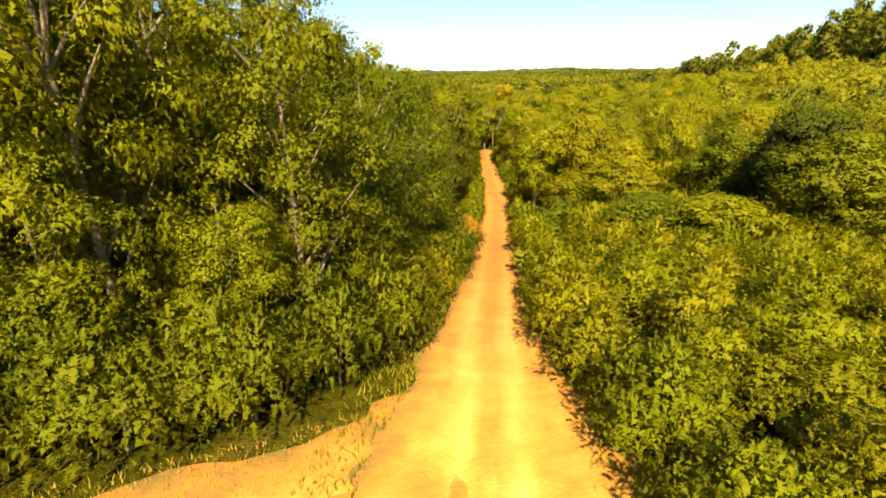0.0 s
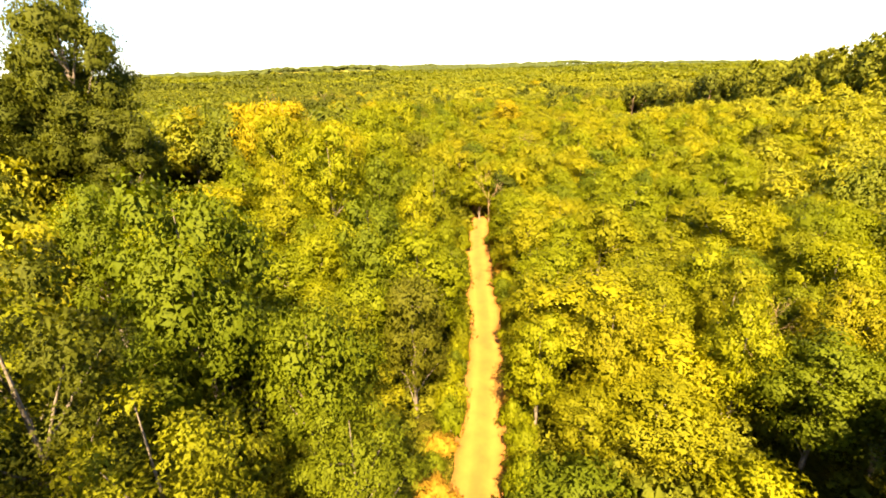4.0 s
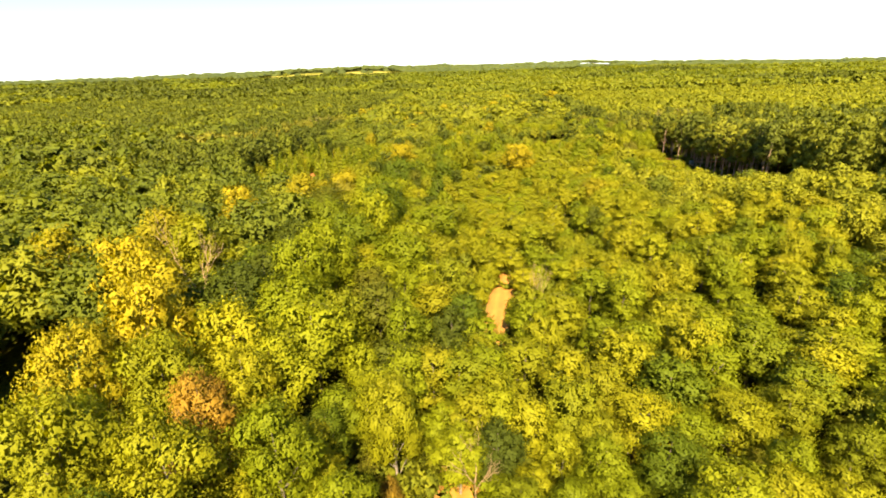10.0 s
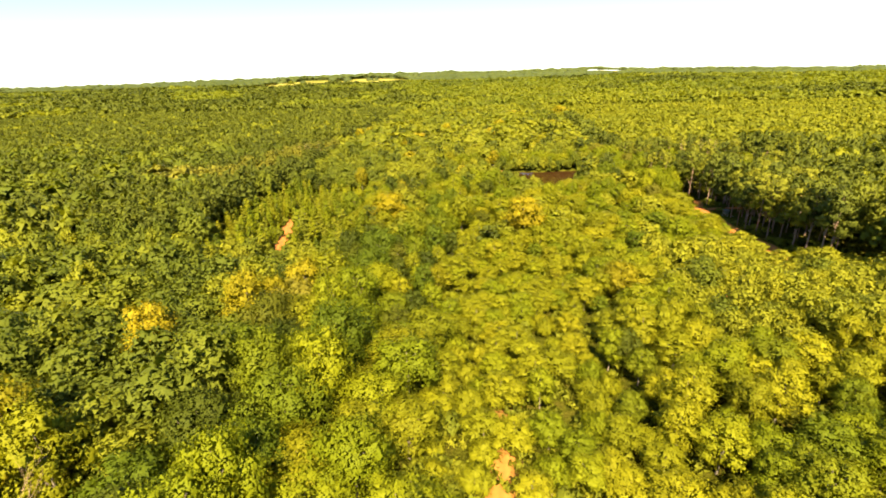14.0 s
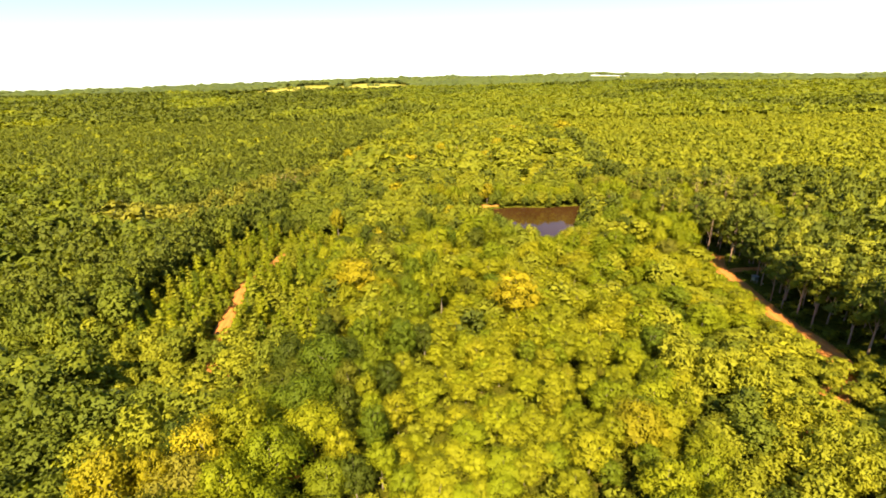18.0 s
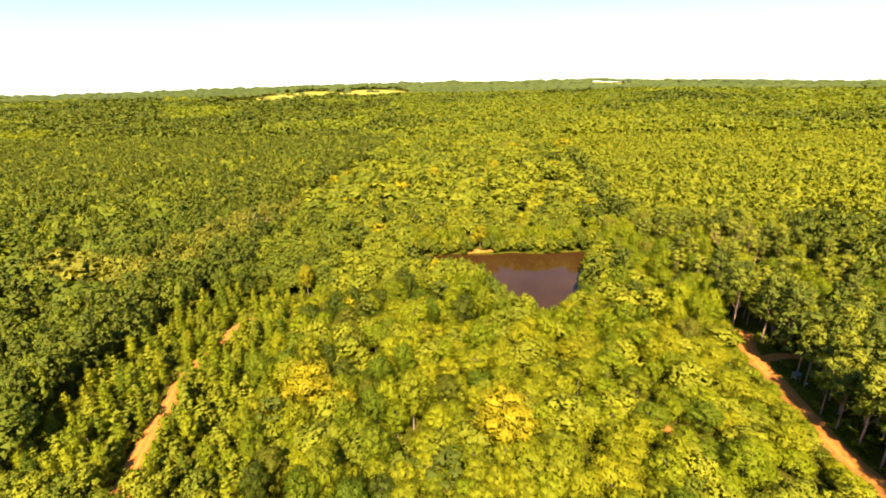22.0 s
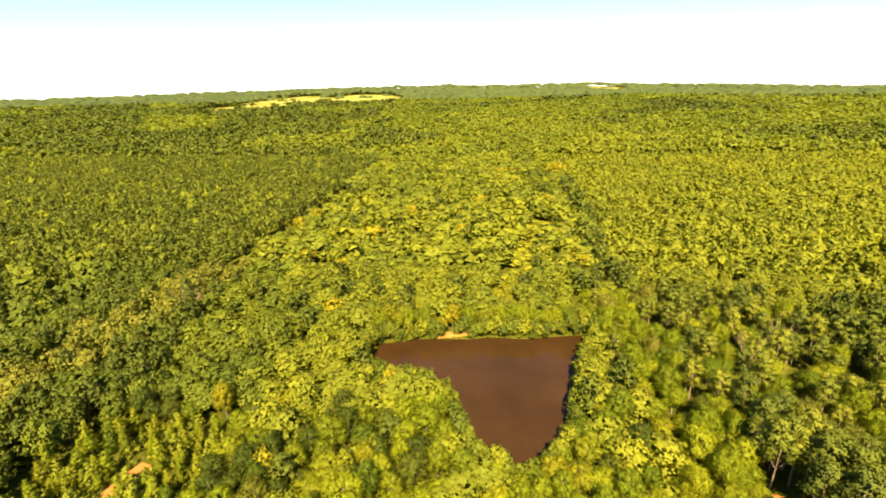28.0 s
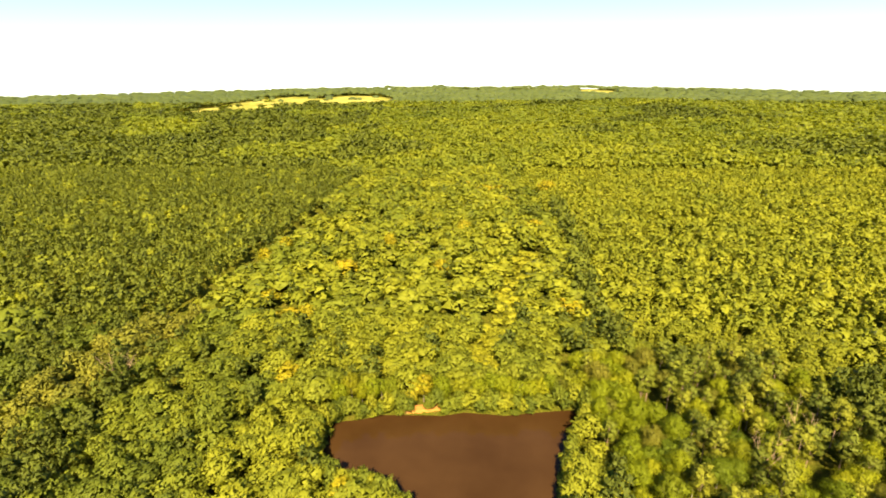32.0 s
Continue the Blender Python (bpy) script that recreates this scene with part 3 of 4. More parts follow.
MAIN_WIDTH = ((2, 5.6), (9, 5.0), (13, 4.1), (18, 3.3), (30, 2.7), (58, 2.7), (76, 3.7), (160, 4.1))
build_road("road", MAIN_ROAD, MAIN_WIDTH, DIRT, "sandy dirt road with two wheel ruts, orange farther on", 1)
build_road("road", CLEARING, 4.4, DIRT, "sandy clearing joining the dirt road", 2, 0.075)
build_road("road", RIGHT_ROAD, 4.2, CLAY, "orange clay track along the pine wood", 3)
build_road("road", RIGHT_SPUR, 3.0, CLAY, "orange clay spur under the pines", 4, 0.075)
build_road("road", LEFT_ROAD, 3.4, CLAY, "orange clay track through the young wood", 5)
build_road("road", MIDDLE_TRACK, 2.4, CLAY, "narrow overgrown clay track", 6)
OPEN_ROAD = tuple(p for p in MAIN_ROAD if p[1] < 88)
BEND = tuple(p for p in MAIN_ROAD if 70 < p[1] < 90)
ROAD_GAP = ((13.0, 122), (15.0, 133), (15.6, 137))
TRACKS = ((OPEN_ROAD, 1.45), (BEND, 1.9), (ROAD_GAP, 1.6), (RIGHT_ROAD[3:], 2.3), (RIGHT_SPUR, 1.4), (LEFT_ROAD[3:10], 1.0), (MIDDLE_TRACK, 0.1), (CLEARING, 2.4))

# ================= pond =================
bm = bmesh.new()
outline = [(Vector((*p, 0)) - Vector((42, 362, 0))) * 1.03 + Vector((42, 362, 0)) for p in POND]
bm.faces.new([bm.verts.new((p.x, p.y, POND_Z)) for p in outline])
bmesh.ops.triangulate(bm, faces=bm.faces[:])
me = bpy.data.meshes.new("pond")
bm.to_mesh(me)
bm.free()
me.materials.append(WATER)
tagged(new("pond_water", me), "still brown muddy pond water among trees", "pond", kind="structure")

# ================= woods =================
rng = np.random.default_rng(5)


GLADE = ((52, 428), (60, 450), (70, 490), (80, 525), (89, 560))
# added strip without trees, so the plantation edge shows a dark shadow line
SHADE_GAP = ((-165, 449), (-125, 449), (-106, 456), (-105, 515), (-96, 590), (-90, 700))
DARK_ROW = ((112, 395), (113, 488), (124, 545), (130, 630), (136, 700))


def clear_of(x, y, r):
    for line, half in TRACKS:
        if off_line(x, y, line) < half + r:
            return False
    if x < -80 and 440 < y < 710 and off_line(x, y, SHADE_GAP) < 5.2:
        return False
    if -30 < x < 115 and 295 < y < 420:
        if inside(x, y, POND) or off_line(x, y, POND + POND[:1]) < 0.25 * r:
            return False
    return True


def canopy(x, y):
    """How tall the wood stands at a place, and of what it is."""
    wave = noise.noise((x / 14, y / 14, 6))
    if x > 113 + 8 * noise.noise((y / 30, 0, 2)) and y < 330 or x > 135 and y < 400:
        return 20.0, "pine"
    if y > 395 and off_line(x, y, DARK_ROW) < 6:
        return 16.0, "pine"
    if y > 400 and x > 118:
        return 10.0 + 1.5 * wave, "young"
    if y > 420 and off_line(x, y, GLADE) < 8.5:
        return 4.0, "glade"
    if ((x + 46) / 17) ** 2 + ((y - 463) / 9) ** 2 < 1:
        return 5.0, "rust"
    if -86 < x < -20 and 200 < y < 335 and off_line(x, y, LEFT_ROAD) < 25:
        return 7.6 + 2.5 * wave, "sapling"
    if 240 < y <= 452 and x < -72 - 0.12 * (y - 300):
        band = off_line(x, y, ((-165, 348), (-122, 336), (-106, 420), (-96, 445)))
        return 15.0 + 2 * wave, "olive" if band < 13 else "pine" if wave > -0.1 else "oak"
    if y > 452 and x < -102 + 0.03 * (y - 515) + 6 * noise.noise((y / 25, 0, 3)):
        return 14.5, "pine"
    if -50 < x < -26 and 64 < y < 95:
        return 8.5, "leaf"
    if x < -9 and y < 215:
        return 15.0 + 2.5 * wave, "oak" if y > 98 else "leaf"
    if -9 <= x < 6 and 128 < y < 175:
        return 11.0 + 2 * wave, "oak"
    if 4 < x < 38 + 10 * wave and 128 < y < 222:
        return 5.2 + 2.6 * wave, "thicket"
    if off_line(x, y, RIGHT_ROAD[1:]) < 8 and x < 111:
        return 3.4 + wave, "thicket"
    if off_line(x, y, LEFT_ROAD[2:]) < 5 and x > -62:
        return 3.8 + wave, "sapling"
    if 82 < x < 112 and 195 < y < 310:
        return 6.2 + 2 * wave, "thicket"
    if 10 < x < 112 and y < 305:
        return 8.5 + 3.5 * wave, "thicket" if wave > (-0.2 if y > 75 else 0.1) else "leaf"
    return 11.5 + 3 * wave, "leaf"


def pick(rng, kind, x, y):
    patch = noise.noise((x / 28, y / 28, 4))
    u = rng.random() + 0.4 * patch
    if x > 4 and y < 70:
        return "green" if u < 0.45 else "dark" if u < 0.5 else "bright" if u < 0.96 else "lemon"
    if kind == "thicket" and 4 < x < 46 and y > 128:
        return "bright" if u < 0.32 else "lemon"
    if kind == "thicket":
        return "bright" if u < 0.5 else "green" if u < 0.58 else "lemon" if u < 1.2 else "russet"
    if kind == "sapling":
        return "green" if u < 0.38 else "bright" if u < 1.0 else "lemon"
    if kind == "oak":
        if x > -17:
            return "green" if u < 0.5 else "bright"
        return "dark" if u < 0.55 else "green" if u < 0.96 else "olive"
    if x < 1 and y < 46:
        return "dark" if u < 0.2 else "green" if u < 0.8 else "bright"
    if -34 < x < 2 and 46 < y < 68:
        return "bright" if u < 0.4 else "lemon" if u < 0.88 else "olive" if u < 1.0 else "russet"
    if x < -9 and y < 62:
        return "dark" if u < 0.12 else "green" if u < 0.65 else "bright"
    if x < 4 and y < 108:
        return "green" if u < 0.36 else "bright" if u < 0.92 else "lemon" if u < 1.06 else "russet"
    if x < 0:
        return "dark" if u < 0.38 else "green" if u < 0.85 else "bright" if u < 0.97 else "lemon" if u < 1.04 else "yellow"
    return "green" if u < 0.5 else "dark" if u < 0.64 else "bright" if u < 0.98 else "lemon"


PLACED = []
GAPS = ((-5, 29, 2.4), (-8, 63.5, 2.4), (56, 133, 3), (3, 179, 3), (5, 250, 3.2), (-9, 283, 3.5), (6, 267, 3), (-20, 147, 6), (-49, 104, 12), (-37, 94, 6.5), (-23, 43, 5.5), (-32, 131, 4), (-8, 35.5, 3.5))


def free(x, y, r):
    if any((x - a) ** 2 + (y - b) ** 2 < q * q for a, b, q in GAPS):
        return False
    return all((x - a) ** 2 + (y - b) ** 2 > (r + q) ** 2 for a, b, q in PLACED)


def stand(tier, mat, x, y, h, r, turn, kind=""):
    """Choose the kind for a tree of height h and crown radius r."""
    if kind == "oak" and tier == "mid" and mat in ("dark", "green", "olive", "bright"):
        key = f"oak{rng.integers(3)}"
    elif kind == "sapling" and mat in ("green", "bright", "lemon", "dark"):
        key = f"young{rng.integers(3)}"
        r = min(r, 0.26 * h)
    elif h < 4.8:
        key = f"hero_shrub{rng.integers(3)}" if tier == "hero" else f"near_shrub{rng.integers(2)}"
    else:
        key = f"{tier}{rng.integers(3 if tier in ('hero', 'wood') else 4)}"
    k = KINDS[key]
    plant(key, mat, x, y, r / k["r"], (h / k["h"]) / (r / k["r"]), turn)
    PLACED.append((x, y, r * 0.5))


# trees that stand out by colour or size, the dark pair at the end added to shade a gap: leaf, x, y, height, crown
# radius
for mat, x, y, h, r in (
        ("yellow", 31, 251, 17, 7.0), ("yellow", 48, 197, 10.5, 4.4), ("lemon", 36, 211, 9, 4), ("yellow", -33, 176, 18, 4.6), ("yellow", -23, 183, 18, 4.2),
        ("yellow", -28, 179, 16, 3), ("yellow", -42, 161, 18, 4.5), ("yellow", -17, 260, 17, 7), ("lemon", -24, 265, 16, 5), ("yellow", -56, 126, 19, 5.5), ("yellow", -45, 137, 19, 5.2),
        ("yellow", -31, 112, 20.5, 5), ("yellow", -39, 120, 20, 5), ("lemon", -17, 104, 17, 4.4), ("lemon", -37, 133, 19, 5), ("lemon", -25, 72, 12, 4.2), ("lemon", -17.5, 75, 14, 4.2), ("yellow", -27, 95, 19.5, 4.2), ("lemon", -20, 96, 18, 4.2), ("lemon", -13.5, 85, 18, 4.2), ("lemon", -21, 85, 19.5, 4.4), ("yellow", -26, 103, 20.5, 4.6), ("lemon", -15, 66, 12.5, 4.2), ("bright", -22, 63, 13, 4), ("lemon", -10, 75, 12, 3.2), ("green", -3, 79, 12, 2.8), ("bright", -5.5, 64, 10.5, 2.8),
        ("lemon", 13.5, 48, 10, 5.2), ("lemon", 31, 64, 10.5, 4.6), ("bright", 26, 74, 10, 4.2), ("lemon", 17, 44, 8, 3.6), ("green", 15, 40, 7, 3.6), ("lemon", 18.5, 52, 9, 4.0), ("lemon", 11.5, 66, 9.5, 3.4), ("lemon", 19, 65, 10.5, 3.8), ("bright", 12, 57, 9, 3.4), ("yellow", 28, 400.5, 13, 3.8), ("russet", 0, 60, 5, 1.8), ("russet", 1.5, 92, 4.5, 1.2), ("lemon", 8, 212, 9, 5), ("green", 8.8, 118, 10, 2.9), ("bright", 17.6, 116.5, 9.5, 3.0), ("green", 10.2, 108.5, 9.0, 3.0), ("green", 8.2, 104, 10, 3.4), ("bright", 12, 99, 8.5, 2.8), ("bright", 8.0, 94, 8.5, 2.8), ("green", 9.2, 98, 9, 3.0), ("bright", 11, 106, 9.5, 3.2), ("dark", -25, 34, 17, 5), ("green", -18.5, 36, 14, 4.4), ("dark", -30, 38, 19, 5)):
    stand("near" if y < 98 else "mid", mat, x, y, h, r, x + y)
# the tall dark tree above the others
for x, y, h, r in ((-49, 86, 36, 8.0), (-56, 92, 30, 7.5), (-43, 84, 22, 6.0), (-58, 80, 27, 7)):
    plant("tower0", "dark", x, y, r / 8.5, (h / KINDS["tower0"]["h"]) / (r / 8.5), x)
    PLACED.append((x, y, r * 0.5))
# the wall of trees at the clearing, and the shrubs at its foot
for mat, x, y, h, r in (
        ("bright", -9.8, 12.4, 15.7, 3.3), ("green", -13.5, 11.4, 17.7, 4), ("green", -19, 11, 18.7, 4.4), ("green", -5.2, 15.6, 12.5, 3.3), ("bright", -10.8, 16.8, 17.7, 4), ("green", -16.5, 17, 18.7, 4.4), ("green", -24.5, 15, 19.2, 4.6),
        ("green", -3.6, 20.6, 11.5, 3), ("green", -8.2, 22.5, 16.2, 3.8), ("dark", -14, 24, 18.2, 4.2), ("dark", -21, 23, 19.2, 4.6), ("green", -2.2, 26.5, 10.5, 2.9), ("green", -6.3, 29, 13, 3.5), ("dark", -12, 31, 17.2, 4), ("green", -1.2, 33, 10, 2.9),
        ("bright", -10.6, 11.2, 8.5, 2.7), ("green", -14, 10, 9, 2.9), ("bright", -6.8, 13.4, 6.5, 2.2), ("green", -17.5, 9.4, 9.5, 3), ("bright", -4.4, 17.5, 7.5, 2.4),
        ("green", -5.6, 11, 4.4, 2.2), ("green", -8.4, 9.6, 4, 2.2), ("green", -11.6, 8.6, 4, 2.4), ("green", -3.6, 13, 4.4, 1.9), ("green", -2.2, 15.6, 4.2, 1.8), ("green", -1.6, 18.8, 3.8, 1.7), ("green", -15, 7.6, 3.8, 2.4), ("green", -0.9, 22.4, 3.8, 1.7),
        ("green", 0.2, 26.4, 3.4, 1.6), ("green", 1, 30.4, 3.4, 1.6), ("green", -18.5, 6.8, 3.8, 2.4), ("green", -7, 12.2, 4.6, 2.3), ("green", -10.3, 10.8, 4.7, 2.3), ("green", -3.4, 17.6, 4.6, 2.1), ("green", -2.4, 24, 4.6, 2.1)):
    stand("hero", mat, x, y, h, r, 2 * x + y)
y = 3.5
while y < 36:
    x = 5.3 if y < 12 else 4.9 + 0.07 * (y - 12)
    k = 0
    while x < 9 + 1.05 * y:
        px, py = x + rng.uniform(-0.4, 0.4) + (1.2 if k and int(y) % 2 else 0), y + rng.uniform(-0.5, 0.5)
        h = rng.uniform(2.3, 3.3) + 0.055 * max(0, y - 8) * (1 if k else 0.5)
        r = rng.uniform(1.9, 2.5) * (1 if k else 0.8)
        u = rng.random()
        if y < 26 or k < 2:
            stand("hero", "green" if u < 0.08 else "bright" if u < 0.5 else "lemon", px, py, min(h, 4.7), r, rng.uniform(0, 6.3))
        x += 3.2
        k += 1
    y += 3.0

ZONES = ((26, 98, 4.4, "near"), (98, 236, 4.7, "mid"))
STUFF = []
for y0, y1, gap, tier in ZONES:
    y = y0
    while y < y1:
        reach = 34 + 0.95 * (y - 20)
        x = -reach
        while x < max(reach + 12, 255 if y > 75 else 0):
            px, py = x + rng.uniform(-0.45, 0.45) * gap, y + rng.uniform(-0.45, 0.45) * gap
            x += gap
            h, kind = canopy(px, py)
            if kind == "pine":
                h *= rng.uniform(0.85, 1.15)
                r = 3.4 * h / 22
                if clear_of(px, py, r * 0.4) and free(px, py, r * 0.55):
                    STUFF.append(("pine", px, py, h, r * 1.1))
                    PLACED.append((px, py, r * 0.55))
                continue
            h *= rng.uniform(0.8, 1.2) if kind == "oak" else rng.uniform(0.85, 1.15) if kind == "thicket" else rng.uniform(0.65, 1.3)
            r = min(gap * rng.uniform(0.5, 0.85), (0.62 if kind == "thicket" else 0.4) * h)
            r = max(r, 0.21 * h)
            if kind == "oak":
                r = rng.uniform(4.2, 6.2)
            if y < 36 and px > 3 and px < 22:
                h = rng.uniform(4.0, 6.5)
            if not clear_of(px, py, r * 0.85):
                r *= 0.6
                h *= 0.62
                if not clear_of(px, py, r * 0.85):
                    continue
            if not free(px, py, r * 0.45 if kind != "oak" else r * 0.5):
                continue
            mid_line, k = 4 + 0.06 * py, len(PLACED)
            if abs(px - mid_line) < (34 if tier == "near" else 30) + 0.08 * (py - 30) + (26 if px > 0 and 98 < py < 165 else 0):
                mat = pick(rng, kind, px, py)
                if py < 62:
                    mat = {"yellow": "lemon", "russet": "green", "lemon": "bright", "bright": "green" if k % 2 else "bright"}.get(mat, mat)
                stand(tier, mat, px, py, h, r, rng.uniform(0, 6.3), kind)
            else:
                STUFF.append((pick(rng, kind, px, py), px, py, h, r))
                PLACED.append((px, py, r * 0.5))
        y += gap
# trees between the thicket and the pond, and the young trees along the clay track
y = 236
while y < 338:
    for x in np.arange(-84, 112, 5.5):
        px, py = x + rng.uniform(-2.4, 2.4), y + rng.uniform(-2.4, 2.4)
        h, kind = canopy(px, py)
        if kind not in ("leaf", "thicket", "sapling") or not clear_of(px, py, 1.3 if kind == "sapling" else 2.0 if h < 5 else 3.6):
            continue
        h *= rng.uniform(0.65, 1.35)
        if kind == "sapling":
            if free(px, py, 0.9):
                stand("mid", pick(rng, kind, px, py), px, py, h, 0.25 * h, rng.uniform(0, 6.3), kind)
        else:
            r = rng.uniform(2.8, 5.2)
            if free(px, py, 0.66 * r):
                r = min(r, max(1.7, 0.75 * h))
                stand("wood", pick(rng, kind, px, py), px, py, max(h, 1.3 * r), r, rng.uniform(0, 6.3))
    y += 5.0
# shrubs that crowd the road
for k, p in enumerate(smooth_line(tuple(q for q in MAIN_ROAD if 30 < q[1] < 92), 1.9)):
    for side in (-1, 1):
        px, py = p.x + side * rng.uniform(2.1, 2.9), p.y + rng.uniform(-0.6, 0.6)
        u = rng.random()
        stand("near", "green" if u < 0.5 else "bright" if u < 0.94 else "russet", px, py, rng.uniform(1.8, 3.6), rng.uniform(1.0, 1.5), rng.uniform(0, 6.3))
# trees along the water's edge
bank = smooth_line(POND + POND[:1], 2.6)
for k, p in enumerate(bank):
    d = (bank[(k + 1) % len(bank)] - bank[k - 1]).normalized()
    out = Vector((-d.y, d.x, 0))
    if inside(p.x + out.x, p.y + out.y, POND):
        out = -out
    q = p + out * float(rng.uniform(-0.9, 0.5))
    far_side = p.y > 384
    h = rng.uniform(7, 12) if far_side else rng.uniform(11, 14.5) if q.x < 48 else rng.uniform(7, 11)
    if abs(q.x - 28) < 3 and far_side:
        continue
    mat = "green" if rng.random() < 0.5 else "dark" if rng.random() < 0.5 else "bright"
    STUFF.append((mat, q.x, q.y, h, rng.uniform(2.2, 3.2)))
    if not far_side or k % 2:
        STUFF.append((mat, q.x + rng.uniform(-1, 1), q.y + rng.uniform(-0.3, 0.3), 3.4, 2.0))
    PLACED.append((q.x, q.y, 1.4))
# pines along the clay track, with their bare trunks
for k in range(85):
    py = 205 + 1.5 * k + rng.uniform(-1, 1)
    px = (112 if py > 222 else 110) + (k % 4) * 5.2 + rng.uniform(-1.5, 1.5)
    h = rng.uniform(17, 23)
    if clear_of(px, py, 1.2) and free(px, py, 1.2):
        plant(f"pine{rng.integers(3)}", "pine", px, py, h / 22, 1, rng.uniform(0, 6.3))
        PLACED.append((px, py, 1.5))

# the tall pines and hardwoods on the pond's east side
y = 300
while y < 425:
    for x in np.arange(94, 178, 6.6):
        px, py = x + rng.uniform(-2.6, 2.6), y + rng.uniform(-2.6, 2.6)
        if not clear_of(px, py, 2.0) or not free(px, py, 1.7) or inside(px, py, POND):
            continue
        if rng.random() < (0.6 if px > 115 else 0.15):
            plant(f"pine{rng.integers(3)}", "pine", px, py, rng.uniform(13, 20) / 22, rng.uniform(0.9, 1.1), rng.uniform(0, 6.3))
            PLACED.append((px, py, 1.9))
        else:
            stand("mid", ("green", "bright", "bright", "olive", "bright", "bright")[rng.integers(6)], px, py, rng.uniform(9, 15), rng.uniform(3.2, 5), rng.uniform(0, 6.3), "oak")
    y += 6.6
# trees that lean out over the far bank
for k in range(26):
    px = -8 + 3.9 * k + rng.uniform(-1.2, 1.2)
    py = 395 + 0.06 * px + rng.uniform(1.5, 6.5)
    if abs(px - 28) > 4 and clear_of(px, py, 0.5) and free(px, py, 1.0):
        stand("mid", ("green", "bright", "bright", "dark")[rng.integers(4)], px, py, rng.uniform(8, 13.5), rng.uniform(2.8, 4.4), rng.uniform(0, 6.3), "oak")


CAP_F = ICO_F[ICO_V[ICO_F].mean(1)[:, 2] > -0.5]


def far_template(seed, shape, h, r, leaves, size, clumps, flat=0.8, slim=0.7, full=1.25):
    """A tree for the joined woods: leaf sprays over clumps, with a dense inside."""
    rng2 = np.random.default_rng(seed)
    cs, rs = (broadleaf_clumps(rng2, h, r, clumps, 0.2) if shape == "broad" else spire_clumps(rng2, h, r, clumps) if shape == "spire" else pine_clumps(rng2, h, r, 0.4, clumps))
    rs = rs * full
    pieces = [cards(rng2, cs, rs, leaves, size, flat, slim, 3, rough=0.42)]
    pieces.append(inner_leaves(rng2, cs, rs, leaves // 3, size * 2.2, flat))
    v, f = join(pieces)
    return v, f, crown_normals(v, f, cs, rs, 0.08, 0.3 * h)


def build_woods(name, label, places, templates, mat):
    """Many trees in one mesh: place rows of x, y, z, scale, height factor, tint."""
    if not len(places):
        return
    places = np.array(places)
    which = rng.integers(len(templates), size=len(places))
    vs, fs, ts, ns, n = [], [], [], [], 0
    for k, (tv, tf, tn) in enumerate(templates):
        p = places[which == k]
        if not len(p):
            continue
        a = rng.uniform(0, 2 * math.pi, len(p))
        c, s = np.cos(a)[:, None], np.sin(a)[:, None]
        x = (tv[None, :, 0] * c - tv[None, :, 1] * s) * p[:, 3:4] + p[:, 0:1]
        y = (tv[None, :, 0] * s + tv[None, :, 1] * c) * p[:, 3:4] + p[:, 1:2]
        z = tv[None, :, 2] * p[:, 3:4] * p[:, 4:5] + p[:, 2:3]
        vs.append(np.stack((x, y, z), -1).reshape(-1, 3))
        fs.append((tf[None] + (np.arange(len(p)) * len(tv))[:, None, None]).reshape(-1, 3) + n)
        ts.append(np.repeat(p[:, 5], len(tv)))
        ns.append(np.stack((tn[None, :, 0] * c - tn[None, :, 1] * s, tn[None, :, 0] * s + tn[None, :, 1] * c, tn[None, :, 2] + 0 * c), -1).reshape(-1, 3))
        n += len(p) * len(tv)
    me = mesh_from(name, np.concatenate(vs), np.concatenate(fs), mat, True, "tint", np.concatenate(ts), np.concatenate(ns))
    tagged(new(name, me), label, "woods", kind="stuff")


def seen_width(y):
    return 60 + 1.02 * max(0, y - 60)


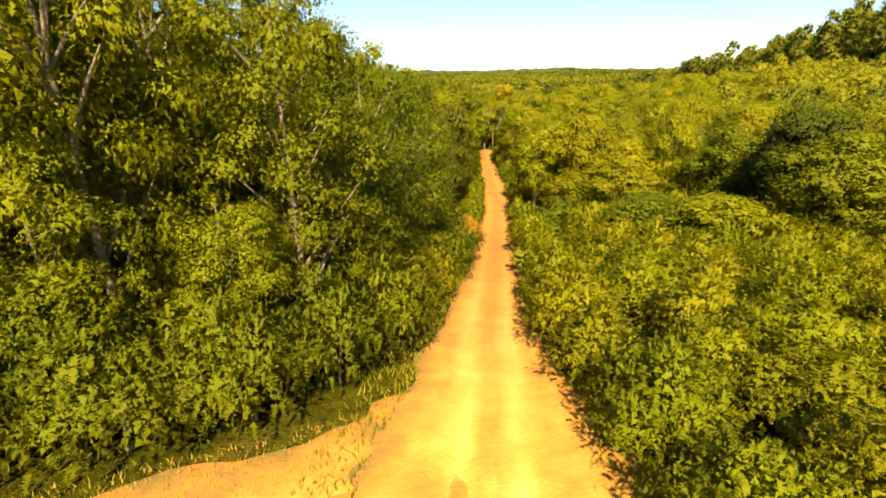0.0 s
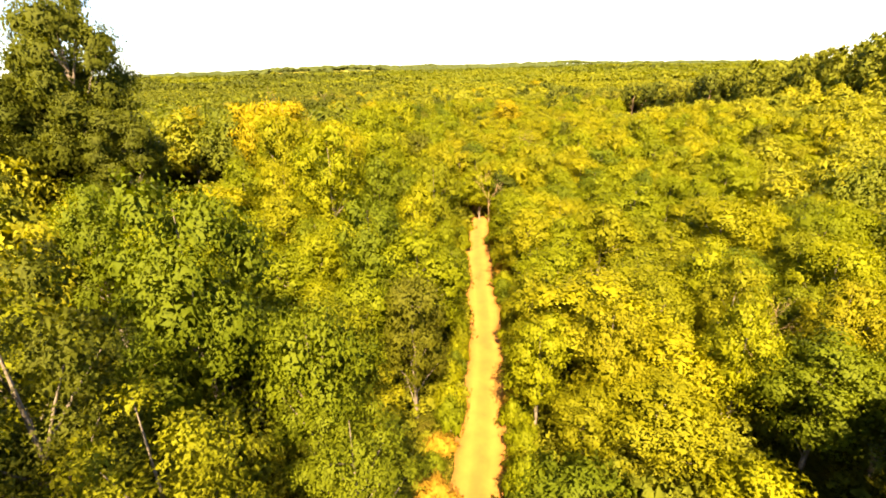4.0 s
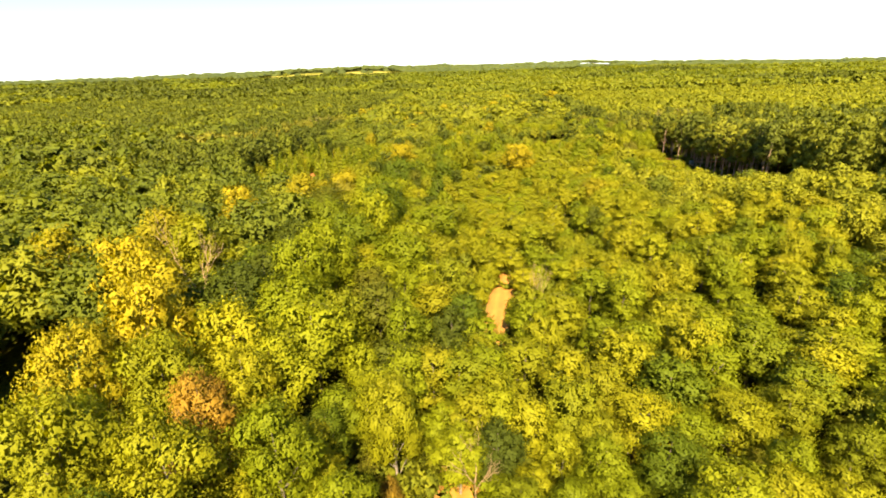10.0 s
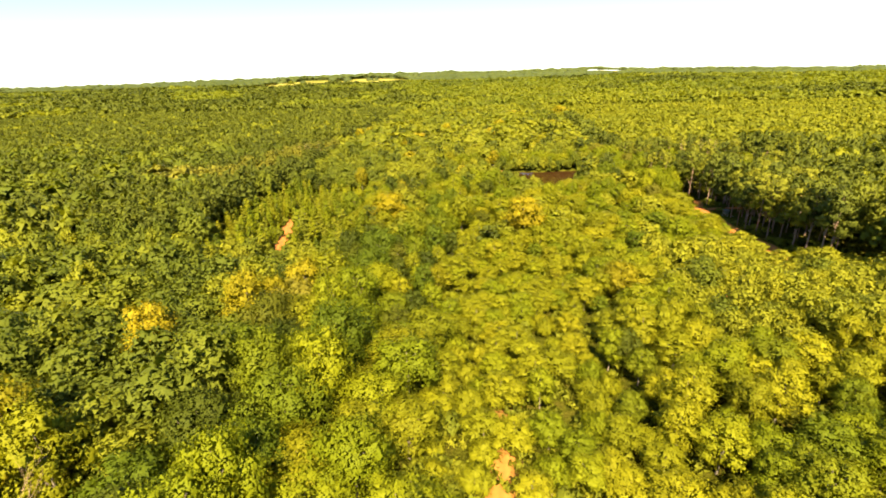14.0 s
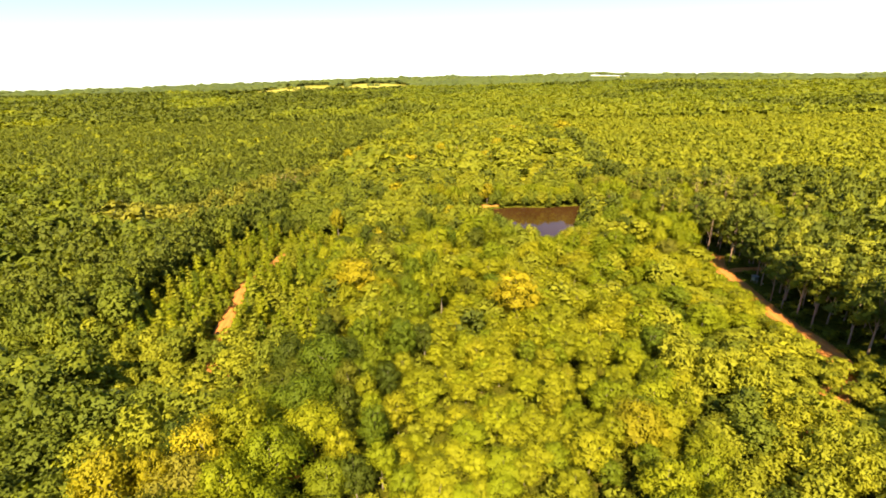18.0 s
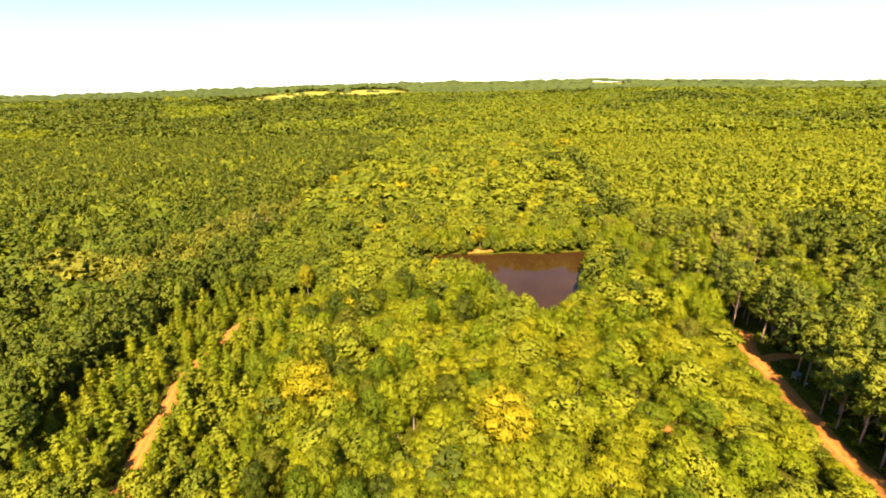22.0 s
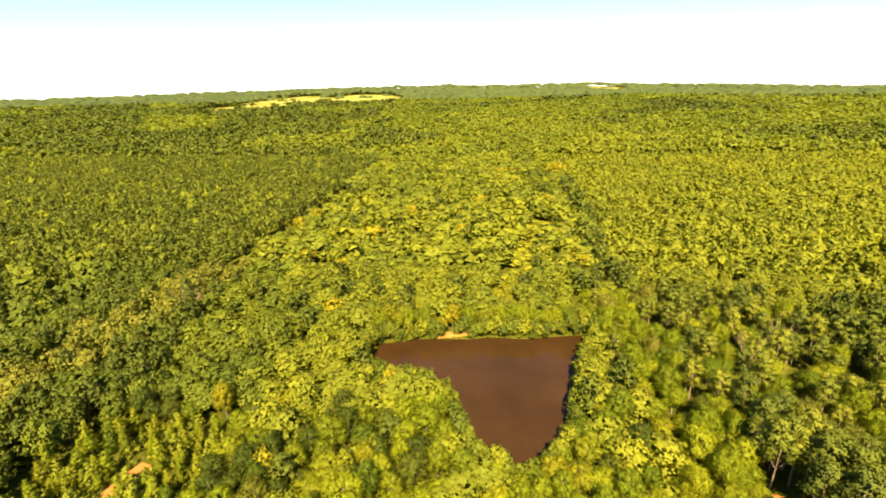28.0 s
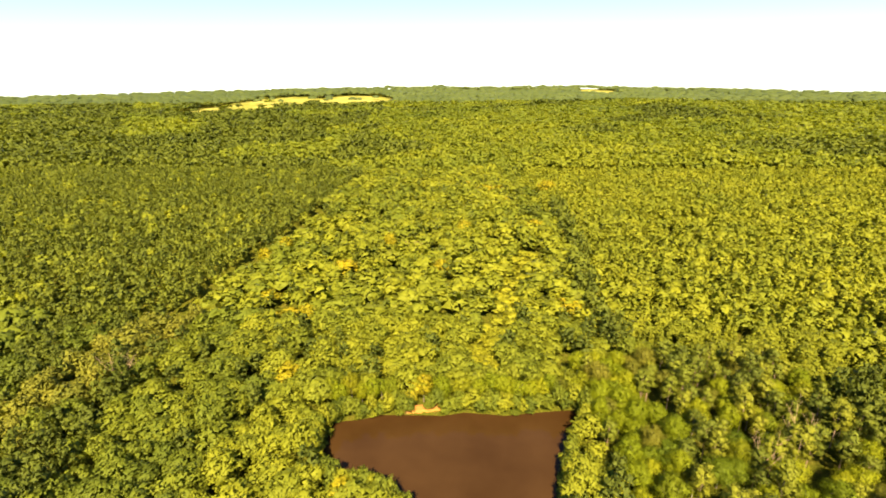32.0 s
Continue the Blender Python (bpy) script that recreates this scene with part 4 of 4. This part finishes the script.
def scatter(y0, y1, gap, inner=0, fine=False):
    """Places in a band, by sort of tree; inner > 0: only that near the middle, < 0: only past it; fine: the small-crowned sorts, else the broad ones."""
    out = {"leaf": [], "pine": [], "yellow": [], "olive": [], "spire": []}
    y = y0
    while y < y1:
        w = min(seen_width(y), 720)
        for x in np.arange(-w, w + 40, gap):
            px, py = x + rng.uniform(-0.6, 0.6) * gap, y + rng.uniform(-0.6, 0.6) * gap
            if inner > 0 and abs(px - 30) > inner or inner < 0 and abs(px - 30) < -inner:
                continue
            if y < 430 and (not free(px, py, 1.6) or 94 < px < 176 and 302 < py < 424):
                continue
            h, kind = canopy(px, py)
            wide = kind in ("pine", "young", "sapling", "glade", "rust")
            if wide != fine or not clear_of(px, py, 2.2 if wide else 4.0):
                continue
            h *= rng.uniform(0.88, 1.12) if kind in ("pine", "young") else rng.uniform(0.72, 1.22)
            patch = noise.noise((px / 45, py / 45, 8)) + 0.5 * noise.noise((px / 120, py / 120, 3))
            u, v = rng.random(), rng.uniform(-0.17, 0.17)
            if kind == "pine" and u < (0.04 if py > 452 else 0.12):
                kind = "leaf"
            elif kind in ("leaf", "olive") and u < 0.14:
                kind, h = "pine", h * 1.2
            if kind in ("pine", "young", "sapling"):
                s = (0.86 if kind == "pine" and px < 0 else 1.05) * rng.uniform(0.8, 1.25)
            else:
                s = gap / 5.6 * rng.uniform(0.75, 1.35)
            z = ground_z(px, py)
            row = lambda base, tint: (px, py, z, s, h / base / s, min(1, max(0, tint)))
            if kind == "pine":
                out["pine"].append(row(16, (0.24 if py > 452 else 0.06) + 0.22 * patch + v))
            elif kind == "olive":
                out["olive"].append(row(12, 0.4 + 2 * v))
            elif kind == "sapling":
                out["spire"].append(row(12, 0.58 + 0.3 * patch + v))
            elif kind == "young":
                out["spire" if u < 0.7 else "leaf"].append(row(12, 0.54 + 0.22 * patch + 0.8 * v))
            elif kind == "rust":
                out["yellow" if u < 0.6 else "leaf"].append(row(12, 0.9 + v))
            elif kind == "glade":
                out["leaf"].append(row(12, 0.95 + v))
            elif u > 0.994 - 0.01 * max(0, patch):
                out["yellow"].append(row(12, rng.random()))
            else:
                out["leaf"].append(row(12, {"oak": 0.06, "thicket": 0.66}.get(kind, 0.74 if 55 < px < 112 and 310 < py < 400 else 0.52 if py < 330 and px > -30 or (-60 if py > 420 else -36) < px < 112 and py < 640 else 0.2 if px < -30 and py < 460 else 0.42) + 0.3 * patch + v))
        y += gap
    return out


broad_near = [far_template(80 + k, "broad", 12, 4.0, 520, 0.36, 22) for k in range(7)]
pine_near = [far_template(90 + k, "pine", 17, 3.6, 240, 0.46, 18, 0.65, 0.45) for k in range(6)]
spire_near = [far_template(170 + k, "spire", 12, 2.3, 210, 0.32, 16, 0.9, full=1.0) for k in range(5)]
broad_mid = [far_template(100 + k, "broad", 12, 4.0, 110, 0.8, 13) for k in range(8)]
pine_mid = [far_template(110 + k, "pine", 15, 3.6, 72, 0.72, 12, 0.7, 0.5) for k in range(7)]
spire_mid = [far_template(180 + k, "spire", 12, 3.6, 64, 0.7, 12, 0.9) for k in range(6)]
SORTS = (("leaf", "broadleaf_woods", "mixed green broadleaf woods in full leaf", "mixed_far"), ("pine", "pine_woods", "dark olive pine woods", "pine_far"),
         ("spire", "young_woods", "yellow-green young woods with pointed tops", "mixed_far"), ("yellow", "golden_trees", "scattered golden yellow trees in the woods", "yellow_far"), ("olive", "oak_woods", "olive-brown oaks at the edge of the pines", "olive_far"))


def build_sorts(got, broad, pine, spire):
    for key, name, label, mat in SORTS:
        build_woods(name, label, got[key], {"pine": pine, "spire": spire}.get(key, broad), MAT[mat])


# golden and rusty crowns that can be told apart farther off: x, y, height, crown radius
for x, y, h, r in ((-37, 461, 8, 3.5), (-33, 456, 7, 3), (-29, 411, 6, 2.5), (-90, 540, 11, 4), (-10, 575, 11, 4),
                   (45, 611, 13, 4.5), (136, 759, 16, 6.5), (142, 768, 14, 5), (-20.6, 311, 8, 3), (8, 350, 8, 3), (24, 398.5, 6, 2.4), (-87, 570, 12, 4), (30, 520, 11, 4)):
    STUFF.append(("yellow", x, y, h + (5 if h < 12 else 2), r * 1.3))
# the sides of the first stretch
rows = {"leaf": [], "pine": [], "yellow": []}
for mat, x, y, h, r in STUFF:
    tint = {"dark": 0.0, "green": 0.26, "bright": 0.66, "lemon": 0.88, "russet": 0.96, "olive": 0.55}.get(mat, 0.5) + rng.uniform(-0.1, 0.1)
    which = mat if mat in ("pine", "yellow") else "leaf"
    base_h, base_r = (17, 3.6) if mat == "pine" else (12, 4.0)
    rows[which].append((x, y, ground_z(x, y), r / base_r, (h / base_h) / (r / base_r), min(1, max(0, tint))))
near_by = lambda p: p[1] < 98 or p[1] < 200 and -60 < p[0] < 95
broad_fine = [far_template(120 + k, "broad", 12, 4.0, 820, 0.24, 24) for k in range(4)]
build_woods("broadleaf_woods", "mixed green broadleaf trees beside the start", [p for p in rows["leaf"] if near_by(p)], broad_fine, MAT["mixed_far"])
build_woods("broadleaf_woods", "mixed green broadleaf woods in full leaf", [p for p in rows["leaf"] if not near_by(p)], broad_near, MAT["mixed_far"])
pine_fine = [far_template(130 + k, "pine", 17, 3.6, 460, 0.32, 20, 0.65, 0.45) for k in range(4)]
build_woods("pine_woods", "dark olive pine woods on the slope", rows["pine"], pine_fine, MAT["pine_far"])
if rows["yellow"]:
    build_woods("golden_trees", "scattered golden yellow trees in the woods", rows["yellow"], broad_near, MAT["yellow_far"])

def build_band(y0, y1, broad_gap, fine_gap, inner, *templates):
    got, more = scatter(y0, y1, broad_gap, inner), scatter(y0, y1, fine_gap, inner, True)
    build_sorts({key: got[key] + more[key] for key in got}, *templates)


build_band(236, 345, 6.8, 4.6, 150, broad_near, pine_near, spire_near)
build_band(345, 455, 7.0, 5.6, 180, broad_near, pine_near, spire_near)
build_band(236, 345, 8.5, 5.8, -150, broad_mid, pine_mid, spire_mid)
build_band(345, 455, 8.5, 5.8, -180, broad_mid, pine_mid, spire_mid)
build_band(455, 900, 9.0, 6.3, 0, broad_mid, pine_mid, spire_mid)

# the woods go on beside and behind the start
rows = []
for y in np.arange(-90, 236, 9.0):
    for x in np.arange(-230, 262, 9.0):
        px, py = x + rng.uniform(-3.5, 3.5), y + rng.uniform(-3.5, 3.5)
        side = 38 + 0.95 * max(0, py - 20)
        if (-side < px < side + 12 and py > 4) or (py > 75 and px > 0) or (-34 < px < 16 and -40 < py < 14) or not clear_of(px, py, 3.5):
            continue
        s = rng.uniform(0.95, 1.35)
        rows.append((px, py, ground_z(px, py), s, rng.uniform(0.75, 1.15), min(1, max(0, 0.45 + rng.uniform(-0.4, 0.4)))))
build_woods("broadleaf_woods", "mixed green broadleaf woods behind the start", rows, broad_mid, MAT["mixed_far"])

# far woods: crowns grow into groups with the distance
far_leaf, far_pine = [], []
ring = 860.0
while ring < 4850:
    gap = max(9.5, ring / 88)
    half = radians(54)
    n = int(2 * half * ring / gap)
    for k in range(n):
        t = -half + 2 * half * (k + rng.random()) / n
        rr = ring + rng.uniform(-0.5, 0.5) * gap
        x, y = rr * math.sin(t) + 20, rr * math.cos(t) + 20
        if y < 890 and abs(x) < 770 or in_pasture(x, y) and rng.random() > 0.05:
            continue
        patch = noise.noise((x / 160, y / 160, 8)) + 0.6 * noise.noise((x / 420, y / 420, 5))
        tint = min(1, max(0, (0.36 - 0.16 * min(1, (y - 890) / 900) if y < 2600 else 0.3) + 0.22 * patch + rng.uniform(-0.12, 0.12)))
        s = gap / 7.5 * rng.uniform(0.8, 1.3)
        tall = rng.uniform(0.75, 1.25) / s ** 0.6
        row = (x, y, ground_z(x, y), s, tall, tint)
        if (x < -60 - 0.1 * y) != (noise.noise((x / 300, y / 300, 2)) > 0.25):
            far_pine.append(row[:5] + (max(0, row[5] - 0.16),))
        else:
            far_leaf.append(row)
    ring += gap * 0.85


def far_blob(seed, h, r):
    rng2 = np.random.default_rng(seed)
    v = ICO_V * rng2.uniform(0.6, 1.25, (12, 1)) * (r, r, h * 0.36) + (0, 0, h * 0.62)
    return v, CAP_F, unit(v - (0, 0, h * 0.45))


def far_tuft(seed, h, r, pine=False):
    rng2 = np.random.default_rng(seed)
    cs, rs = pine_clumps(rng2, h, r, 0.45, 7) if pine else broadleaf_clumps(rng2, h, r, 8, 0.3)
    v, f = join((cards(rng2, cs, rs * 1.2, 34, 0.3 * r, 0.8, 0.7, 3), inner_leaves(rng2, cs, rs, 10, 0.5 * r, 0.8)))
    return v, f, crown_normals(v, f, cs, rs, 0.08, 0.3 * h)


for name, label, places in (("distant_woods", "mixed woods in the middle distance", far_leaf), ("distant_pine_woods", "pine woods in the middle distance", far_pine)):
    build_woods(name, label, [p for p in places if p[1] < 2600], [far_tuft(k + 40, 13, 5.2, "pine" in name) for k in range(8)], MAT["pine_far" if "pine" in name else "mixed_far"])
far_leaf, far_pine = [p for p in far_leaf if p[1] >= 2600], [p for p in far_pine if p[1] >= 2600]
# these plain crowns carry their gap shade and haze in the leaf colour
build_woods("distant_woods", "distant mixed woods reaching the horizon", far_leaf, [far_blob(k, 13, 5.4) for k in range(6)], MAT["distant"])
build_woods("distant_pine_woods", "distant pine woods with shade and haze painted into the colour", far_pine, [far_blob(k + 20, 15, 4.8) for k in range(6)], MAT["distant"])

# ================= undergrowth =================
low_shrubs = []
for y in np.arange(28, 335, 4.2):
    reach = min(20 + 0.5 * y, 118) if y < 200 else 140
    for x in np.arange(-reach, reach + 10, 4.2):
        px, py = x + rng.uniform(-1.8, 1.8), y + rng.uniform(-1.8, 1.8)
        if py < 14 and -30 < px < 7 and py < 11 + 0.25 * min(0, px):
            continue
        if not clear_of(px, py, 0.9) or any((px - a) ** 2 + (py - b) ** 2 < q * q for a, b, q in GAPS):
            continue
        kind = canopy(px, py)[1]
        if kind in ("oak", "pine", "olive") and rng.random() < 0.6:
            continue
        s = rng.uniform(0.6, 1.2)
        # lower tint under oaks and pines paints in the shade of their gaps
        low_shrubs.append((px, py, ground_z(px, py), s, rng.uniform(0.8, 1.5), rng.uniform(0.05, 0.3) if kind in ("oak", "pine", "olive") else rng.uniform(0.25, 0.7)))


for p in smooth_line(tuple(q for q in MAIN_ROAD if 30 < q[1]), 1.2):
    for side in (-1, 1):
        for off in (3.0, 5.5, 8.5, 12.0) if p.y > 46 else (3.0, 5.5, 8, 10.5, 13, 15.5, 18):
            px, py = p.x + side * (off + rng.uniform(-1, 1)), p.y + rng.uniform(-1.2, 1.2)
            if clear_of(px, py, 1.0) and rng.random() < 0.7:
                low_shrubs.append((px, py, ground_z(px, py) - 0.2, rng.uniform(0.55, 1.0), rng.uniform(0.7, 1.3), rng.uniform(0.25, 0.8)))


def shrub_template(seed, leaves=64, size=0.36):
    rng2 = np.random.default_rng(seed)
    cs, rs = shrub_clumps(rng2, 2.6, 2.0, 6 if leaves < 100 else 9)
    v, f = join((cards(rng2, cs, rs, leaves, size, 0.8, 0.6, 3, spray=3, spread=0.8 * size), inner_leaves(rng2, cs, rs, leaves // 4, 1.9 * size, 0.8)))
    return v, f, crown_normals(v, f, cs, rs)


build_woods("undergrowth", "dense green undergrowth beneath the trees", [p for p in low_shrubs if p[1] > 80], [shrub_template(k) for k in range(5)], MAT["mixed_far"])
build_woods("undergrowth", "dense green undergrowth beside the dirt road", [p for p in low_shrubs if p[1] <= 80], [shrub_template(k + 9, 300, 0.15) for k in range(5)], MAT["mixed_far"])


def grass_strip(name, label, line, offset, width, count, tall, mat, seed):
    """Blades of grass along both sides of a track."""
    r2 = np.random.default_rng(seed)
    pts = smooth_line(line, 0.5)
    vs = []
    for k in range(count):
        i = int(r2.integers(1, len(pts) - 1))
        d = (pts[i + 1] - pts[i - 1]).normalized()
        side = Vector((d.y, -d.x, 0)) * (1 if r2.random() < 0.5 else -1)
        q = pts[i] + d * float(r2.uniform(-0.3, 0.3)) + side * (offset + (along(MAIN_WIDTH, pts[i].y) / 2 if line is near_road else 0) + width * float(r2.random()) ** 1.5)
        z, h, a = ground_z(q.x, q.y), tall * float(r2.uniform(0.4, 1.3)), float(r2.uniform(0, 6.3))
        w = 0.012 + 0.04 * tall
        vs += [(q.x - w * math.cos(a), q.y - w * math.sin(a), z), (q.x + w * math.cos(a), q.y + w * math.sin(a), z), (q.x + 0.4 * h * float(r2.normal()), q.y + 0.4 * h * float(r2.normal()), z + h)]
    me = mesh_from(name, vs, np.arange(len(vs)).reshape(-1, 3), mat, False, "tint", r2.random(len(vs)))
    tagged(new(name, me), label, "grass", kind="stuff")


DRY = leaf_material("dry_grass", ((0.0, (0.2, 0.17, 0.02)), (0.5, (0.42, 0.3, 0.05)), (1.0, (0.6, 0.36, 0.07))), "tint")
FRESH = leaf_material("fresh_grass", ((0.0, (0.1, 0.13, 0.01)), (0.5, (0.2, 0.2, 0.015)), (1.0, (0.36, 0.3, 0.03))), "tint")
near_road = tuple(p for p in MAIN_ROAD if -25 < p[1] < 90)
grass_strip("dry_grass", "dry straw-coloured grass along the dirt road", near_road, 0.0, 1.1, 14000, 0.15, DRY, 1)
grass_strip("verge_grass", "green grass verge along the dirt road", near_road, 0.5, 1.5, 9000, 0.36, FRESH, 2)
grass_strip("dry_grass", "dry orange grass at the edge of the clearing", CLEARING, 1.9, 2.2, 14000, 0.15, DRY, 3)
grass_strip("verge_grass", "green grass along the clay track", RIGHT_ROAD, 1.7, 2.0, 4000, 0.7, FRESH, 4)

# ================= dead trees =================


def bare_tree(label, x, y, h, seed, forks=3, spread=0.55, thick=0.2):
    """A leafless tree: trunk, and limbs that fork again and again."""
    r2 = random.Random(seed)
    root = new("dead_tree")
    tagged(root, label, "dead tree")
    root.location = (x, y, ground_z(x, y) - 0.05)
    top = Vector((r2.uniform(-0.4, 0.4), r2.uniform(-0.4, 0.4), h * 0.55))
    tv, tf = tube([(0, 0, -0.2), tuple(top * 0.5), tuple(top)], [thick, thick * 0.8, thick * 0.55], 7)
    trunk = new("trunk", mesh_from("dead_trunk", tv, tf, DEAD_BARK, True))
    trunk.parent = root

    def grow(base, way, length, width, level, out):
        tip = base + way * length
        mid = base + way * length * 0.5 + Vector((r2.uniform(-1, 1), r2.uniform(-1, 1), 0)) * length * 0.08
        out.append(tube([tuple(base), tuple(mid), tuple(tip)], [width, width * 0.75, width * 0.4], 5 if level < 2 else 4))
        if level < forks:
            for k in range(3):
                turn = Vector((r2.uniform(-1, 1), r2.uniform(-1, 1), r2.uniform(-0.1, 0.6))) * spread
                grow(base + way * length * r2.uniform(0.5, 1.0), (way + turn).normalized(), length * r2.uniform(0.5, 0.75), width * 0.5, level + 1, out)

    for k in range(4):
        a = k * 1.7 + r2.uniform(-0.4, 0.4)
        way = Vector((math.cos(a) * spread, math.sin(a) * spread, 1)).normalized()
        out = []
        grow(top * r2.uniform(0.6, 1.0), way, h * r2.uniform(0.3, 0.42), thick * 0.45, 1, out)
        bv, bf = join(out)
        limb = new("limb", mesh_from("dead_limb", bv, bf, DEAD_BARK, True))
        limb.parent = root


bare_tree("pale leafless dead sapling beside the dirt road", 21, 127, 8.5, 1, 4, 0.22, 0.06)
bare_tree("pale leafless dead sapling in the thicket", 19.6, 128.5, 7.5, 2, 4, 0.25, 0.055)
bare_tree("grey dead tree with bare spreading limbs", -93, 401, 19, 3, 3, 0.7, 0.35)
bare_tree("tall bare dead pine above green crowns", 150, 372, 21, 4, 3, 0.6, 0.25)
bare_tree("tall bare dead snag in the pine wood", 134, 362, 18, 5, 3, 0.5, 0.22)
bare_tree("bare dead sapling among golden trees", -14, 88, 13, 6, 4, 0.5, 0.12)
bare_tree("bare dead sapling in roadside shrubs", 9.5, 92, 8, 7, 4, 0.5, 0.1)
bare_tree("small bare grey sapling above shrubs", 25, 47, 8, 8, 4, 0.5, 0.09)
bare_tree("pale dead tree with bare limbs", -31, 122, 17, 9, 4, 0.5, 0.15)
bare_tree("pale bare tree among distant crowns", 10, 560, 14, 10, 3, 0.7, 0.3)

# ================= hunting blind by the clay track =================


def block(sx, sy, sz, at, bevel=0.02):
    bm = bmesh.new()
    bmesh.ops.create_cube(bm, size=1.0)
    bmesh.ops.scale(bm, vec=(sx, sy, sz), verts=bm.verts)
    bmesh.ops.bevel(bm, geom=bm.edges[:], offset=bevel, segments=1, affect="EDGES")
    bmesh.ops.translate(bm, vec=at, verts=bm.verts)
    return bm


def part(name, bm, mat, parent, label=""):
    me = bpy.data.meshes.new(name)
    bm.to_mesh(me)
    bm.free()
    me.materials.append(mat)
    ob = new(name, me)
    ob.parent = parent
    return tagged(ob, label)


def paint(name, a, b):
    m, nt, bsdf, out = material(name)
    nt.links.new(ramp(nt, noise_node(nt, 2.5, 4.0), ((0.35, a), (0.65, b))), bsdf.inputs["Base Color"])
    bsdf.inputs["Roughness"].default_value = 0.7
    return m


BLIND_GREEN, BLIND_DARK, BLIND_WOOD, BLIND_WHITE = paint("green_paint", (0.09, 0.11, 0.075), (0.14, 0.16, 0.11)), paint("dark_roofing", (0.1, 0.11, 0.1), (0.16, 0.17, 0.15)), paint("grey_timber", (0.25, 0.2, 0.14), (0.36, 0.3, 0.22)), paint("white_panel", (0.7, 0.7, 0.66), (0.8, 0.79, 0.75))
blind = tagged(new("hunting_blind"), "weathered grey-green box blind on short timber legs", "hunting blind")
blind.matrix_basis = pose(115.6, 281, ground_z(115.6, 281), 0, 0, 12) @ Matrix.Scale(0.72, 4)
for sx in (-0.95, 0.95):
    for sy in (-0.95, 0.95):
        part("leg", block(0.12, 0.12, 1.5, (sx, sy, 0.7)), BLIND_WOOD, blind)
part("floor_deck", block(2.3, 2.3, 0.12, (0, 0, 1.42)), BLIND_WOOD, blind)
for k, (px, py, turn) in enumerate(((0, -1.05, 0), (0, 1.05, 0), (-1.05, 0, 90), (1.05, 0, 90))):
    for sz, z in ((1.0, 1.98), (0.45, 3.18)):
        wall = part("wall_panel", block(2.16, 0.06, sz, (0, 0, 0)), BLIND_GREEN, blind)
        wall.matrix_basis = pose(px, py, z, 0, 0, turn)
    for e in (-0.84, 0.84):
        post = part("wall_post", block(0.46, 0.06, 0.5, (e, 0, 0)), BLIND_GREEN, blind)
        post.matrix_basis = pose(px, py, 2.72, 0, 0, turn)
part("roof", block(2.7, 2.7, 0.1, (0, 0, 3.47)), BLIND_DARK, blind, "dark flat roof")
for e in (-0.25, 0.25):
    rail = part("ladder_rail", block(0.06, 0.06, 1.8, (0, 0, 0)), BLIND_WOOD, blind)
    rail.matrix_basis = pose(e, -1.45, 0.72, -20, 0, 0)
for k in range(4):
    part("rung", block(0.5, 0.04, 0.05, (0, -1.62 + 0.13 * k, 0.3 + 0.36 * k)), BLIND_WOOD, blind)
board = tagged(new("white_board"), "white panel leaning beside the hunting blind", "board")
board.matrix_basis = pose(116.8, 278.6, ground_z(116.8, 278.6) + 0.55, 65, 0, 20)
part("panel", block(0.7, 0.05, 0.9, (0, 0, 0)), BLIND_WHITE, board)

# the small sandy landing on the far bank
build_road("sand_bank", ((20, 397.5), (25, 396.2), (31, 396.6), (36, 398)), 4.0, DIRT, "small orange sandy bank at the water", 8, 0.2)
